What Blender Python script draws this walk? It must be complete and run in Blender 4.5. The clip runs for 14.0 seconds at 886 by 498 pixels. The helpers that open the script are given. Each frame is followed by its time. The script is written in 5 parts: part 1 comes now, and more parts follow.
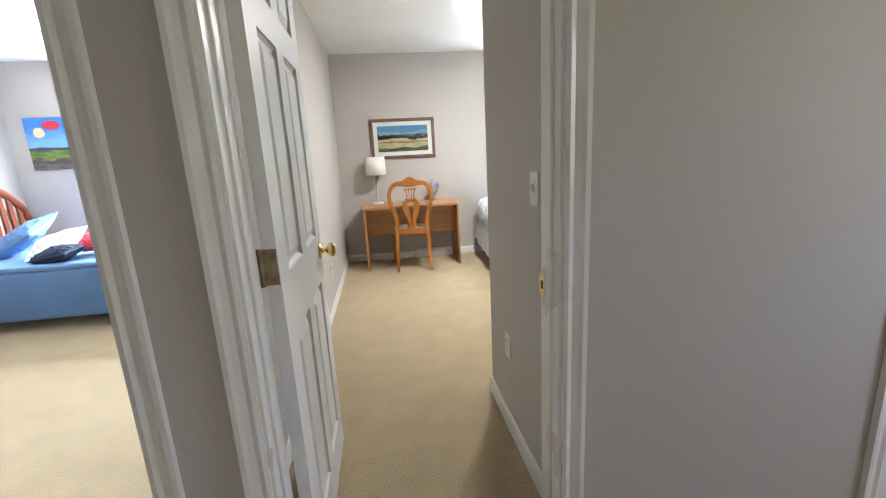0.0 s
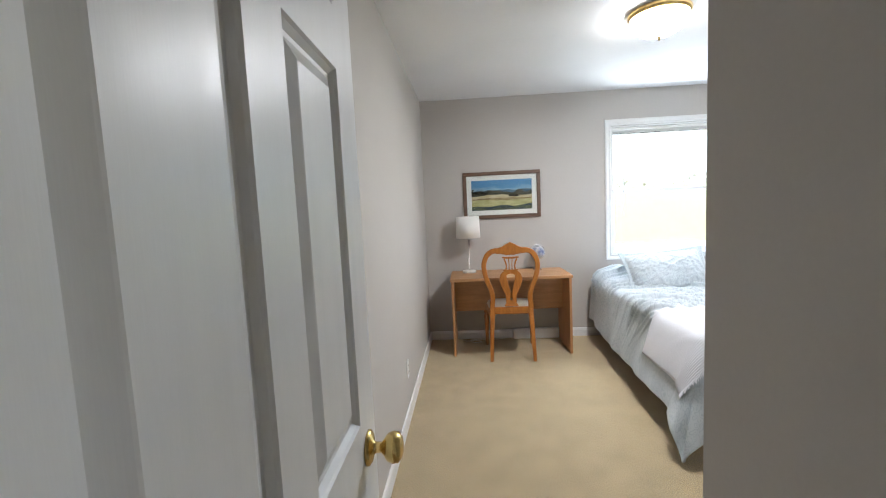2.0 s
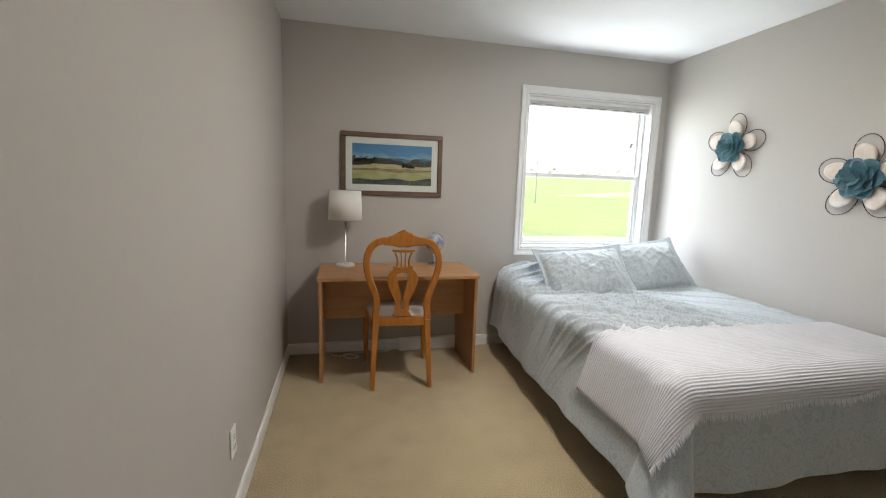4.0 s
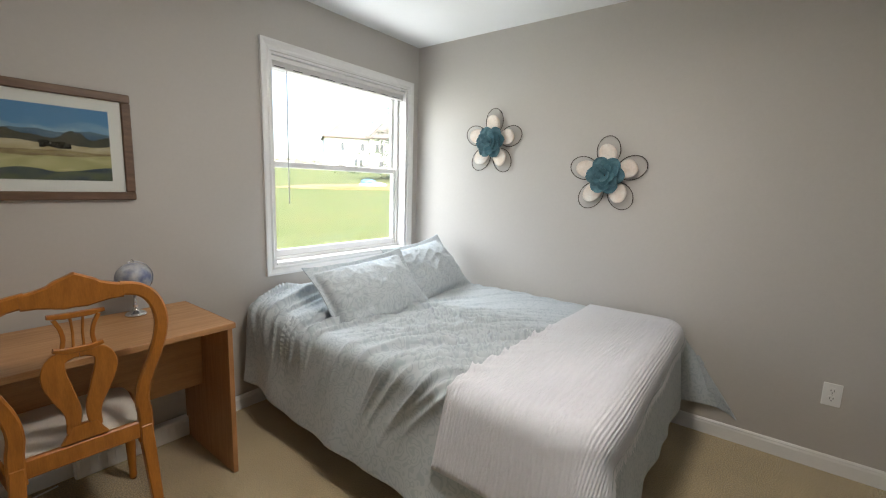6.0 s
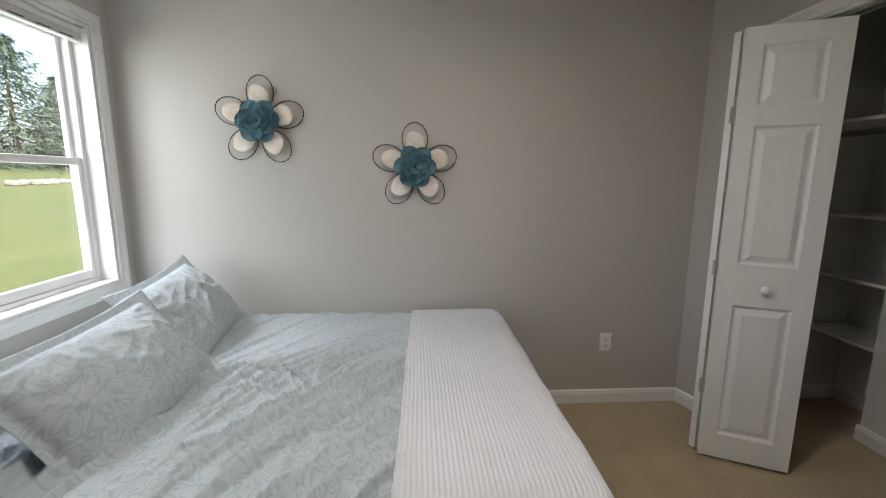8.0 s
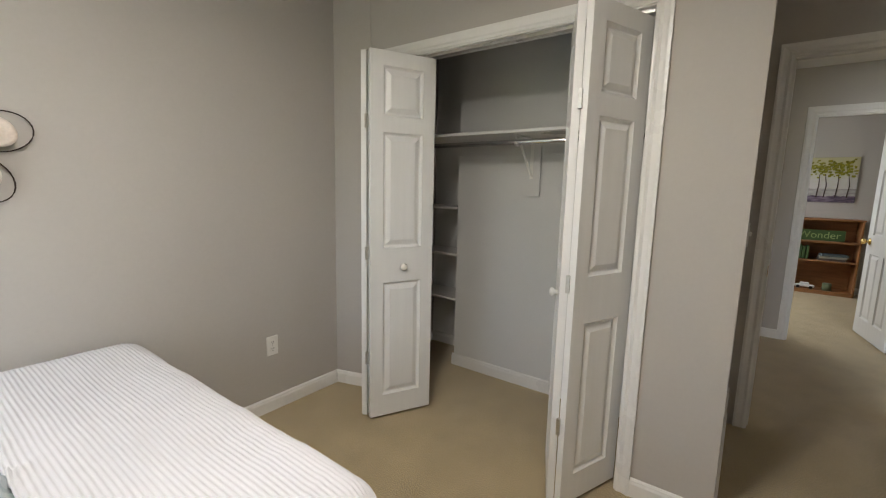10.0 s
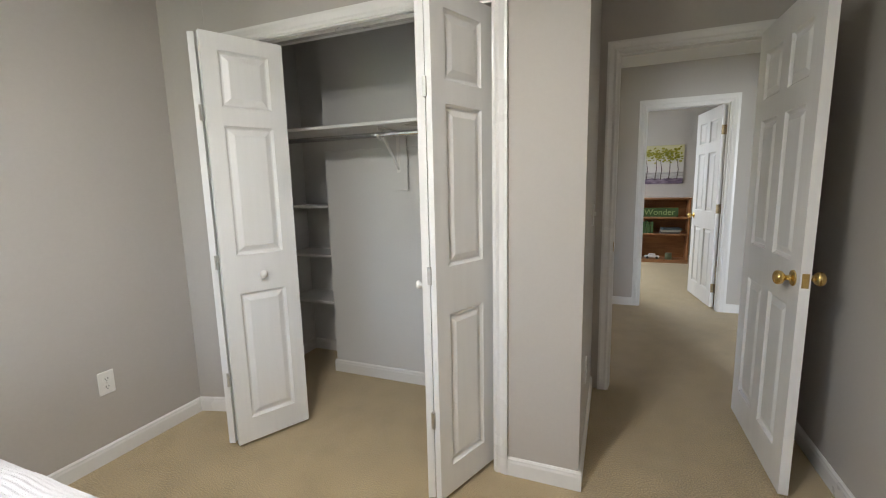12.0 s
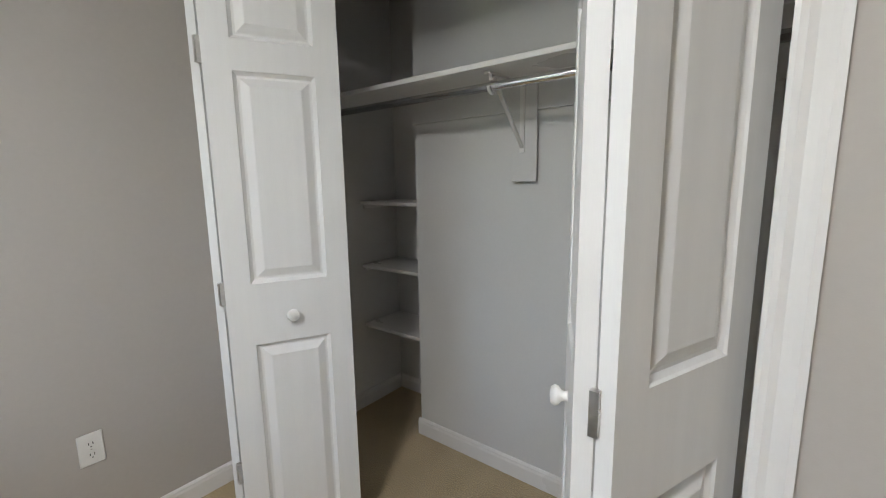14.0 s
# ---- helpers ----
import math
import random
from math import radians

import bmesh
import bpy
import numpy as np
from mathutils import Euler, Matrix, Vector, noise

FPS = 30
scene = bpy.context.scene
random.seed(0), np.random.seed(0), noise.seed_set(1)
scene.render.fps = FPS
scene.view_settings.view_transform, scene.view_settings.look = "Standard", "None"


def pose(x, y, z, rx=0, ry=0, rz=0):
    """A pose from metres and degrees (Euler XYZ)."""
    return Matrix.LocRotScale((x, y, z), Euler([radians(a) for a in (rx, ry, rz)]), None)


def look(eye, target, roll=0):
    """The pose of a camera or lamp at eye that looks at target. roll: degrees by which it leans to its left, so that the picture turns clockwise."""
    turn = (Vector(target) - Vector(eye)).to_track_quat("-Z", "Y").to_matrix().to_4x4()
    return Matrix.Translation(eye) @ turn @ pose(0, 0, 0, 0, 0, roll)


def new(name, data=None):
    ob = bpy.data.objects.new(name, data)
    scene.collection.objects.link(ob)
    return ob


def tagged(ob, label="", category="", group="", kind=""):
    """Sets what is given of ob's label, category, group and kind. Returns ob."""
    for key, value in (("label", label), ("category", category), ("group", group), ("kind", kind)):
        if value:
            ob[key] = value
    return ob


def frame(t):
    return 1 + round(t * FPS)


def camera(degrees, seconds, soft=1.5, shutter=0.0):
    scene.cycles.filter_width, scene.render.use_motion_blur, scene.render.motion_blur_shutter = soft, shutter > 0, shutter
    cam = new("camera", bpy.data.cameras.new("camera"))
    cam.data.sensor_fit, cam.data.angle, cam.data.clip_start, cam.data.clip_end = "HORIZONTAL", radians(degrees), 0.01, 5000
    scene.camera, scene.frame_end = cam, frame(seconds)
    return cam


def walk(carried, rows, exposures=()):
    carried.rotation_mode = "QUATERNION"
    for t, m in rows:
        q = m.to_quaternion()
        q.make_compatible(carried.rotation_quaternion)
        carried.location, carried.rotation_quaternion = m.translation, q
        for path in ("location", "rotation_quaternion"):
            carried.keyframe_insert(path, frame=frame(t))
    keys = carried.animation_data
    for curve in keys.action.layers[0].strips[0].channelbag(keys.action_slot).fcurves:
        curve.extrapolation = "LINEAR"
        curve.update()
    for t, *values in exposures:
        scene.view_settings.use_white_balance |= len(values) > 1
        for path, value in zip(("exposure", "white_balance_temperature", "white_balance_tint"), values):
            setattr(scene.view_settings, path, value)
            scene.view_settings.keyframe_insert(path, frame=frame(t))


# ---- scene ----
cam = camera(92.8, 14.0, soft=1.1)
PATH = [
    (0, (0.336, 1.434, 1.269), (0.591, 3.369, 0.83), -3.1),
    (0.5, (0.305, 1.64, 1.276), (0.486, 3.6, 0.925), -4.2),
    (1, (0.298, 1.909, 1.286), (0.461, 3.869, 0.922), -2.2),
    (1.5, (0.268, 2.184, 1.318), (0.374, 4.159, 1.017), -1.9),
    (2, (0.264, 2.4, 1.355), (0.142, 4.387, 1.17), -2.7),
    (4.3, (0.24, 3.601, 1.326), (0.883, 5.469, 1.017), 1.1),
    (4.5, (0.23, 3.718, 1.347), (1.027, 5.526, 1.039), -0.4),
    (5, (0.206, 3.935, 1.345), (1.286, 5.588, 1.028), 0.1),
    (5.5, (0.253, 4.145, 1.356), (1.527, 5.663, 1.082), -1.3),
    (6, (0.296, 4.357, 1.346), (1.871, 5.554, 1.054), 1.7),
    (6.5, (0.347, 4.608, 1.354), (2.118, 5.475, 1.02), -0.7),
    (7, (0.418, 4.843, 1.32), (2.287, 5.478, 1.001), -1.1),
    (7.5, (0.536, 4.983, 1.346), (2.489, 5.313, 1.07), -0.1),
    (8, (0.613, 5.146, 1.384), (2.581, 5.029, 1.051), 0.3),
    (8.5, (0.696, 5.283, 1.359), (2.574, 4.714, 0.971), -0.6),
    (9, (0.829, 5.338, 1.363), (2.546, 4.382, 0.992), -1.4),
    (9.2, (0.853, 5.324, 1.345), (2.475, 4.205, 1.004), -0.8),
    (11.3, (0.687, 5.348, 1.324), (1.347, 3.487, 1.008), 2.0),
    (11.5, (0.664, 5.336, 1.323), (1.328, 3.477, 0.999), 1.2),
    (12, (0.734, 5.188, 1.31), (1.477, 3.355, 1.015), -1.3),
    (12.5, (0.882, 4.95, 1.306), (1.615, 3.127, 0.933), -2.0),
    (13, (0.966, 4.69, 1.293), (2.005, 3.014, 0.964), 1.1),
    (13.5, (1.046, 4.487, 1.281), (2.232, 2.919, 0.914), 1.3),
    (14, (1.207, 4.298, 1.296), (2.426, 2.744, 0.979), -0.9),
]
walk(cam, [(t, look(eye, target, roll)) for t, eye, target, roll in PATH],
     [(0.0, 4.1, 6050, 10), (1.0, 4.05, 5800, 10), (2.0, 3.65, 5800, 10), (4.5, 2.9, 6450, 10), (6.0, 2.7, 6500, 10), (7.5, 2.3, 6500, 10), (8.0, 2.25, 6500, 10), (8.5, 2.45, 6650, 10), (9.0, 2.6, 6750, 10), (11.5, 3.45, 6450, 10), (12.5, 3.45, 6200, 10), (14.0, 3.25, 6050, 10)])

# ---- world, sun, exposure ----
world = bpy.data.worlds.new("sky")
scene.world = world
world.use_nodes = True
wn = world.node_tree.nodes
sky = wn.new("ShaderNodeTexSky")
sky.sky_type = "NISHITA"
sky.sun_disc = False
sky.sun_elevation = radians(48)
sky.sun_rotation = radians(200)
sky.air_density = 1.0
sky.dust_density = 5.0
sky.ozone_density = 1.0
wn["Background"].inputs["Strength"].default_value = 0.15
world.node_tree.links.new(sky.outputs[0], wn["Background"].inputs["Color"])
sun = new("sun", bpy.data.lights.new("sun", "SUN"))
sun.data.energy = 0.5
sun.data.angle = radians(12)
sun.data.color = (1.0, 0.95, 0.88)
sun.matrix_world = look((-12, -30, 36), (0, 0, 0))


def stand_in_lamp(place, target, width, height, watts, colour=(0.93, 0.97, 1.0)):
    """An area lamp added outside an opening, standing in for light that would come in there."""
    ob = new("stand_in_light", bpy.data.lights.new("stand_in_light", "AREA"))
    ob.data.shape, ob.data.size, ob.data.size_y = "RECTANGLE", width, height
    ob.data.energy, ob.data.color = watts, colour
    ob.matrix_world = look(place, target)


# bedroom: added beside, above and below the window's view, for sky and lawn
stand_in_lamp((0.35, 8.3, 1.9), (2.35, 6.2, 1.2), 2.2, 2.4, 22)
stand_in_lamp((2.3, 8.1, 3.75), (2.25, 6.6, 1.3), 2.4, 1.6, 54)
stand_in_lamp((2.3, 7.75, -0.15), (2.2, 6.5, 1.9), 1.8, 0.9, 15)
# neighbouring rooms: one lamp each, in a window added out of view
stand_in_lamp((-1.8, 6.86, 1.47), (-1.9, 4.0, 0.9), 1.4, 1.1, 18)
stand_in_lamp((1.82, -1.4, 1.6), (0.1, -1.6, 0.0), 1.4, 1.0, 5.0)
# hall: warm lamp added to brighten it, behind an invented opening
stand_in_lamp((3.12, 1.35, 1.75), (1.2, 1.35, 0.0), 0.8, 0.7, 0.7, (1.0, 0.76, 0.56))

bulb = new("ceiling_bulb", bpy.data.lights.new("ceiling_bulb", "AREA"))
bulb.data.shape, bulb.data.size = "DISK", 0.30
bulb.data.energy, bulb.data.color = 2.6, (1.0, 0.95, 0.89)
bulb.matrix_world = pose(1.42, 5.03, 2.262)


# ---- helpers of this scene ----
def thing(name, label, category, m=None, group="", kind=""):
    ob = new(name)
    ob.empty_display_size = 0.05
    ob.matrix_basis = m if m is not None else Matrix()
    return tagged(ob, label, category, group, kind)


def part(name, bm, material, parent=None, label="", smooth=False, m=None):
    me = bpy.data.meshes.new(name)
    if smooth:
        for f in bm.faces:
            f.smooth = True
    bm.to_mesh(me)
    bm.free()
    me.materials.append(material)
    ob = new(name, me)
    if parent is not None:
        ob.parent = parent
    if m is not None:
        ob.matrix_basis = m
    if label:
        ob["label"] = label
    return ob


def add_box(bm, x0, y0, z0, x1, y1, z1, bevel=0.0, seg=1, m=None):
    tmp = bmesh.new()
    vs = [tmp.verts.new((x, y, z)) for x in (x0, x1) for y in (y0, y1) for z in (z0, z1)]
    for f in ((0, 1, 3, 2), (4, 6, 7, 5), (0, 4, 5, 1), (2, 3, 7, 6), (0, 2, 6, 4), (1, 5, 7, 3)):
        tmp.faces.new([vs[i] for i in f])
    if bevel:
        bmesh.ops.bevel(tmp, geom=tmp.edges[:], offset=bevel, segments=seg, affect="EDGES", profile=0.6)
    merge(bm, tmp, m)


def merge(bm, tmp, m=None):
    if m is not None:
        tmp.transform(m)
    bmesh.ops.recalc_face_normals(tmp, faces=tmp.faces[:])
    idx = {v: bm.verts.new(v.co) for v in tmp.verts}
    for f in tmp.faces:
        nf = bm.faces.new([idx[v] for v in f.verts])
        nf.smooth = f.smooth
    tmp.free()


def boxes(*rows, bevel=0.0, seg=1):
    bm = bmesh.new()
    for r in rows:
        add_box(bm, *r, bevel=bevel, seg=seg)
    return bm


def lathe(profile, n=24, m=None):
    """A turned solid about z from (radius, height) pairs."""
    bm = bmesh.new()
    rings = []
    for r, z in profile:
        if r < 1e-5:
            rings.append([bm.verts.new((0, 0, z))])
        else:
            rings.append([bm.verts.new((r * math.cos(2 * math.pi * i / n), r * math.sin(2 * math.pi * i / n), z)) for i in range(n)])
    for a, b in zip(rings, rings[1:]):
        for i in range(n):
            j = (i + 1) % n
            if len(a) == 1 and len(b) == 1:
                continue
            if len(a) == 1:
                bm.faces.new((a[0], b[i], b[j]))
            elif len(b) == 1:
                bm.faces.new((a[i], b[0], a[j]))
            else:
                bm.faces.new((a[i], b[i], b[j], a[j]))
    for ring, flip in ((rings[0], True), (rings[-1], False)):
        if len(ring) > 2:
            bm.faces.new(ring[::-1] if flip else ring)
    bmesh.ops.recalc_face_normals(bm, faces=bm.faces[:])
    if m is not None:
        bm.transform(m)
    return bm


def catmull(pts, n=8, closed=False):
    P = [Vector(p) for p in pts]
    out = []
    count = len(P) if closed else len(P) - 1
    for i in range(count):
        if closed:
            a, b, c, d = P[i - 1], P[i], P[(i + 1) % len(P)], P[(i + 2) % len(P)]
        else:
            a, b, c, d = P[max(i - 1, 0)], P[i], P[i + 1], P[min(i + 2, len(P) - 1)]
        for k in range(n):
            t = k / n
            out.append(0.5 * (2 * b + (c - a) * t + (2 * a - 5 * b + 4 * c - d) * t * t + (3 * b - a - 3 * c + d) * t ** 3))
    if not closed:
        out.append(P[-1])
    return out


def tube(pts, r, n=8, closed=False, bm=None):
    bm = bm or bmesh.new()
    rings = []
    N = len(pts)
    for i, p in enumerate(pts):
        p = Vector(p)
        a = Vector(pts[i - 1]) if (i or closed) else p
        b = Vector(pts[(i + 1) % N]) if (i < N - 1 or closed) else p
        t = (b - a).normalized()
        up = Vector((0, 0, 1)) if abs(t.z) < 0.9 else Vector((1, 0, 0))
        u = t.cross(up).normalized()
        v = t.cross(u)
        rr = r[i] if isinstance(r, (list, tuple)) else r
        rings.append([bm.verts.new(p + rr * (u * math.cos(2 * math.pi * k / n) + v * math.sin(2 * math.pi * k / n))) for k in range(n)])
    for i in range(N if closed else N - 1):
        a, b = rings[i], rings[(i + 1) % N]
        best = 0
        if closed and i == N - 1:
            best = min(range(n), key=lambda s: (a[0].co - b[s].co).length)
        for k in range(n):
            bm.faces.new((a[k], a[(k + 1) % n], b[(k + 1 + best) % n], b[(k + best) % n]))
    if not closed:
        bm.faces.new(rings[0][::-1])
        bm.faces.new(rings[-1])
    bmesh.ops.recalc_face_normals(bm, faces=bm.faces[:])
    return bm


def ribbon(pts, widths, y0, y1, bow=None, bm=None, bevel=0.004):
    """A flat sawn piece in the x-z plane along pts (x, z), as wide as widths, from y0 to y1; bow(z) moves it along y."""
    bm = bm or bmesh.new()
    tmp = bmesh.new()
    L = []
    for i, p in enumerate(pts):
        a, b = pts[max(i - 1, 0)], pts[min(i + 1, len(pts) - 1)]
        t = Vector((b[0] - a[0], b[1] - a[1])).normalized()
        nrm = Vector((-t.y, t.x))
        w = widths[i] if isinstance(widths, (list, tuple)) else widths
        A = (p[0] + nrm.x * w / 2, p[1] + nrm.y * w / 2)
        B = (p[0] - nrm.x * w / 2, p[1] - nrm.y * w / 2)
        row = []
        for (x, z), k in ((A, 1), (B, -1)):
            o = bow(z) if bow else 0
            row.append((x, z, o))
        L.append((row, nrm, w))
    rings = []
    e = bevel
    for row, nrm, w in L:
        (ax, az, ao), (bx, bz, bo) = row
        f = min(e, w * 0.3)
        ring = [(ax, y0 + ao + e, az), (ax - nrm.x * f, y0 + ao, az - nrm.y * f), (bx + nrm.x * f, y0 + bo, bz + nrm.y * f), (bx, y0 + bo + e, bz),
                (bx, y1 + bo - e, bz), (bx + nrm.x * f, y1 + bo, bz + nrm.y * f), (ax - nrm.x * f, y1 + ao, az - nrm.y * f), (ax, y1 + ao - e, az)]
        rings.append([tmp.verts.new(c) for c in ring])
    for a, b in zip(rings, rings[1:]):
        for k in range(8):
            tmp.faces.new((a[k], a[(k + 1) % 8], b[(k + 1) % 8], b[k]))
    tmp.faces.new(rings[0][::-1])
    tmp.faces.new(rings[-1])
    merge(bm, tmp)
    return bm


# ---- materials ----
def link(nt, a, b):
    nt.links.new(a, b)


def mat(name, col, rough=0.5, metal=0.0, var=0.08, vs=2.5, gvar=0.05, gs=90.0, bump=0.05, bs=150.0, tint=None, coords="Object", stretch=(1, 1, 1), sheen=0.0, rvar=0.1):
    m = bpy.data.materials.new(name)
    m.use_nodes = True
    nt = m.node_tree
    b = nt.nodes["Principled BSDF"]
    b.inputs["Metallic"].default_value = metal
    b.inputs["Sheen Weight"].default_value = sheen
    tc = nt.nodes.new("ShaderNodeTexCoord")
    mp = nt.nodes.new("ShaderNodeMapping")
    mp.inputs["Scale"].default_value = stretch
    link(nt, tc.outputs[coords], mp.inputs["Vector"])
    n1 = nt.nodes.new("ShaderNodeTexNoise")
    n1.inputs["Scale"].default_value = vs
    n1.inputs["Detail"].default_value = 4
    n2 = nt.nodes.new("ShaderNodeTexNoise")
    n2.inputs["Scale"].default_value = gs
    n2.inputs["Detail"].default_value = 3
    n3 = nt.nodes.new("ShaderNodeTexNoise")
    n3.inputs["Scale"].default_value = bs
    n3.inputs["Detail"].default_value = 3
    for n in (n1, n2, n3):
        link(nt, mp.outputs[0], n.inputs["Vector"])
    r1 = nt.nodes.new("ShaderNodeMapRange")
    r1.inputs["From Min"].default_value, r1.inputs["From Max"].default_value = 0.3, 0.7
    link(nt, n1.outputs["Fac"], r1.inputs["Value"])
    mx = nt.nodes.new("ShaderNodeMix")
    mx.data_type = "RGBA"
    d = tint or tuple(c * (1 - 2 * var) for c in col)
    mx.inputs["A"].default_value = (*[min(1, c * (1 + var)) for c in col], 1) if not tint else (*col, 1)
    mx.inputs["B"].default_value = (*d, 1)
    link(nt, r1.outputs[0], mx.inputs["Factor"])
    r2 = nt.nodes.new("ShaderNodeMapRange")
    r2.inputs["From Min"].default_value, r2.inputs["From Max"].default_value = 0.3, 0.7
    r2.inputs["To Min"].default_value, r2.inputs["To Max"].default_value = 1 - gvar, 1 + gvar
    link(nt, n2.outputs["Fac"], r2.inputs["Value"])
    hs = nt.nodes.new("ShaderNodeHueSaturation")
    link(nt, mx.outputs["Result"], hs.inputs["Color"])
    link(nt, r2.outputs[0], hs.inputs["Value"])
    link(nt, hs.outputs[0], b.inputs["Base Color"])
    r3 = nt.nodes.new("ShaderNodeMapRange")
    r3.inputs["To Min"].default_value, r3.inputs["To Max"].default_value = max(0.02, rough - rvar), min(1, rough + rvar)
    link(nt, n1.outputs["Fac"], r3.inputs["Value"])
    link(nt, r3.outputs[0], b.inputs["Roughness"])
    if bump:
        bp = nt.nodes.new("ShaderNodeBump")
        bp.inputs["Strength"].default_value = min(1, bump * 4)
        bp.inputs["Distance"].default_value = 0.002 if bump < 0.5 else 0.006
        link(nt, n3.outputs["Fac"], bp.inputs["Height"])
        link(nt, bp.outputs[0], b.inputs["Normal"])
    return m


WALL = mat("greige_wall_paint", (0.50, 0.47, 0.435), 0.62, var=0.012, vs=1.1, gvar=0.012, gs=60, bump=0.03, bs=260, rvar=0.05)
CEIL = mat("ceiling_paint", (0.80, 0.80, 0.80), 0.85, var=0.012, gvar=0.015, gs=120, bump=0.06, bs=220)
CARPET = mat("beige_carpet", (0.475, 0.37, 0.208), 0.97, var=0.06, vs=6.0, gvar=0.5, gs=170, bump=0.9, bs=240, sheen=0.25)
TRIM = mat("white_trim_paint", (0.80, 0.79, 0.77), 0.30, var=0.015, gvar=0.01, gs=40, bump=0.012, bs=60)
DOORW = mat("white_door_paint", (0.80, 0.80, 0.79), 0.36, var=0.012, gvar=0.01, gs=70, bump=0.012, bs=30, stretch=(12, 12, 0.7))
CLOSETW = mat("closet_wall_paint", (0.68, 0.675, 0.66), 0.65, var=0.012, gvar=0.01, bump=0.03, bs=260)
BRASS = mat("polished_brass", (0.78, 0.57, 0.22), 0.22, 1.0, var=0.08, vs=20, gvar=0.05, bump=0.01, rvar=0.08)
AGED = mat("aged_brass", (0.36, 0.28, 0.17), 0.42, 1.0, var=0.2, vs=30, gvar=0.1, bump=0.05)
STEEL = mat("brushed_nickel", (0.62, 0.60, 0.57), 0.30, 1.0, var=0.05, vs=20, bump=0.01)
CHROME = mat("chrome_rod", (0.66, 0.66, 0.67), 0.18, 1.0, var=0.03, bump=0.0)
PLASTIC = mat("white_plastic", (0.82, 0.81, 0.78), 0.35, var=0.01, gvar=0.01, bump=0.0)
DARK = mat("dark_slot", (0.03, 0.03, 0.03), 0.6, var=0.1, bump=0.0)
BLACKM = mat("black_metal", (0.02, 0.02, 0.022), 0.45, 0.6, var=0.2, vs=15)
OAK = mat("honey_oak", (0.45, 0.17, 0.026), 0.36, var=0.0, vs=9, gvar=0.10, gs=60, bump=0.03, bs=90, tint=(0.34, 0.12, 0.018), stretch=(5, 5, 0.7))
DESKW = mat("oak_laminate", (0.50, 0.27, 0.12), 0.42, var=0.0, vs=7, gvar=0.09, gs=50, bump=0.02, bs=80, tint=(0.40, 0.205, 0.085), stretch=(0.6, 9, 6))
DESKV = mat("oak_laminate_panel", (0.46, 0.23, 0.095), 0.45, var=0.0, vs=7, gvar=0.09, gs=50, bump=0.02, bs=80, tint=(0.37, 0.175, 0.07), stretch=(8, 8, 0.6))
SEATF = mat("cream_seat_fabric", (0.66, 0.60, 0.52), 0.9, var=0.05, gvar=0.12, gs=260, bump=0.25, bs=400, sheen=0.2)
WALNUT = mat("brown_frame_wood", (0.15, 0.085, 0.05), 0.45, var=0.15, vs=6, gvar=0.12, gs=60, bump=0.05, bs=60, stretch=(1, 8, 8))
CHERRY = mat("cherry_wood", (0.22, 0.055, 0.022), 0.3, var=0.15, vs=6, gvar=0.12, gs=60, bump=0.03, stretch=(6, 6, 0.8))
PINE = mat("bookcase_wood", (0.34, 0.155, 0.06), 0.5, var=0.12, vs=6, gvar=0.1, gs=50, bump=0.04, stretch=(1, 6, 6))
MATB = mat("white_mat_board", (0.80, 0.79, 0.76), 0.8, var=0.01, gvar=0.01, bump=0.02)
SHADE = mat("white_lampshade_linen", (0.82, 0.79, 0.73), 0.85, var=0.02, gvar=0.06, gs=300, bump=0.15, bs=500)
MARBLE = mat("white_lamp_base", (0.78, 0.75, 0.71), 0.3, var=0.06, vs=25, bump=0.0)
WIRE = mat("dark_bronze_wire", (0.075, 0.055, 0.045), 0.5, 0.8, var=0.2, vs=30, bump=0.05)
PETAL = mat("whitewashed_metal_petal", (0.80, 0.75, 0.69), 0.6, var=0.0, vs=14, gvar=0.06, gs=90, bump=0.1, bs=110, tint=(0.70, 0.57, 0.47))
TEAL = mat("teal_painted_metal", (0.115, 0.23, 0.27), 0.40, var=0.0, vs=18, gvar=0.12, gs=110, bump=0.12, bs=90, tint=(0.075, 0.175, 0.22))
MATTRESS = mat("mattress_ticking", (0.7, 0.7, 0.68), 0.9, var=0.03, bump=0.1)
BLUEQ = mat("blue_bedspread", (0.10, 0.20, 0.40), 0.9, var=0.08, gvar=0.12, gs=200, bump=0.2, bs=260, sheen=0.2)
BLUEP = mat("light_blue_sheet", (0.16, 0.30, 0.55), 0.9, var=0.08, gvar=0.08, gs=200, bump=0.2, bs=200)
NAVY = mat("navy_cotton", (0.02, 0.03, 0.07), 0.9, var=0.1)
REDC = mat("red_cotton", (0.62, 0.05, 0.08), 0.9, var=0.1)
WHITEC = mat("white_cotton", (0.75, 0.75, 0.75), 0.9, var=0.05, bump=0.15)


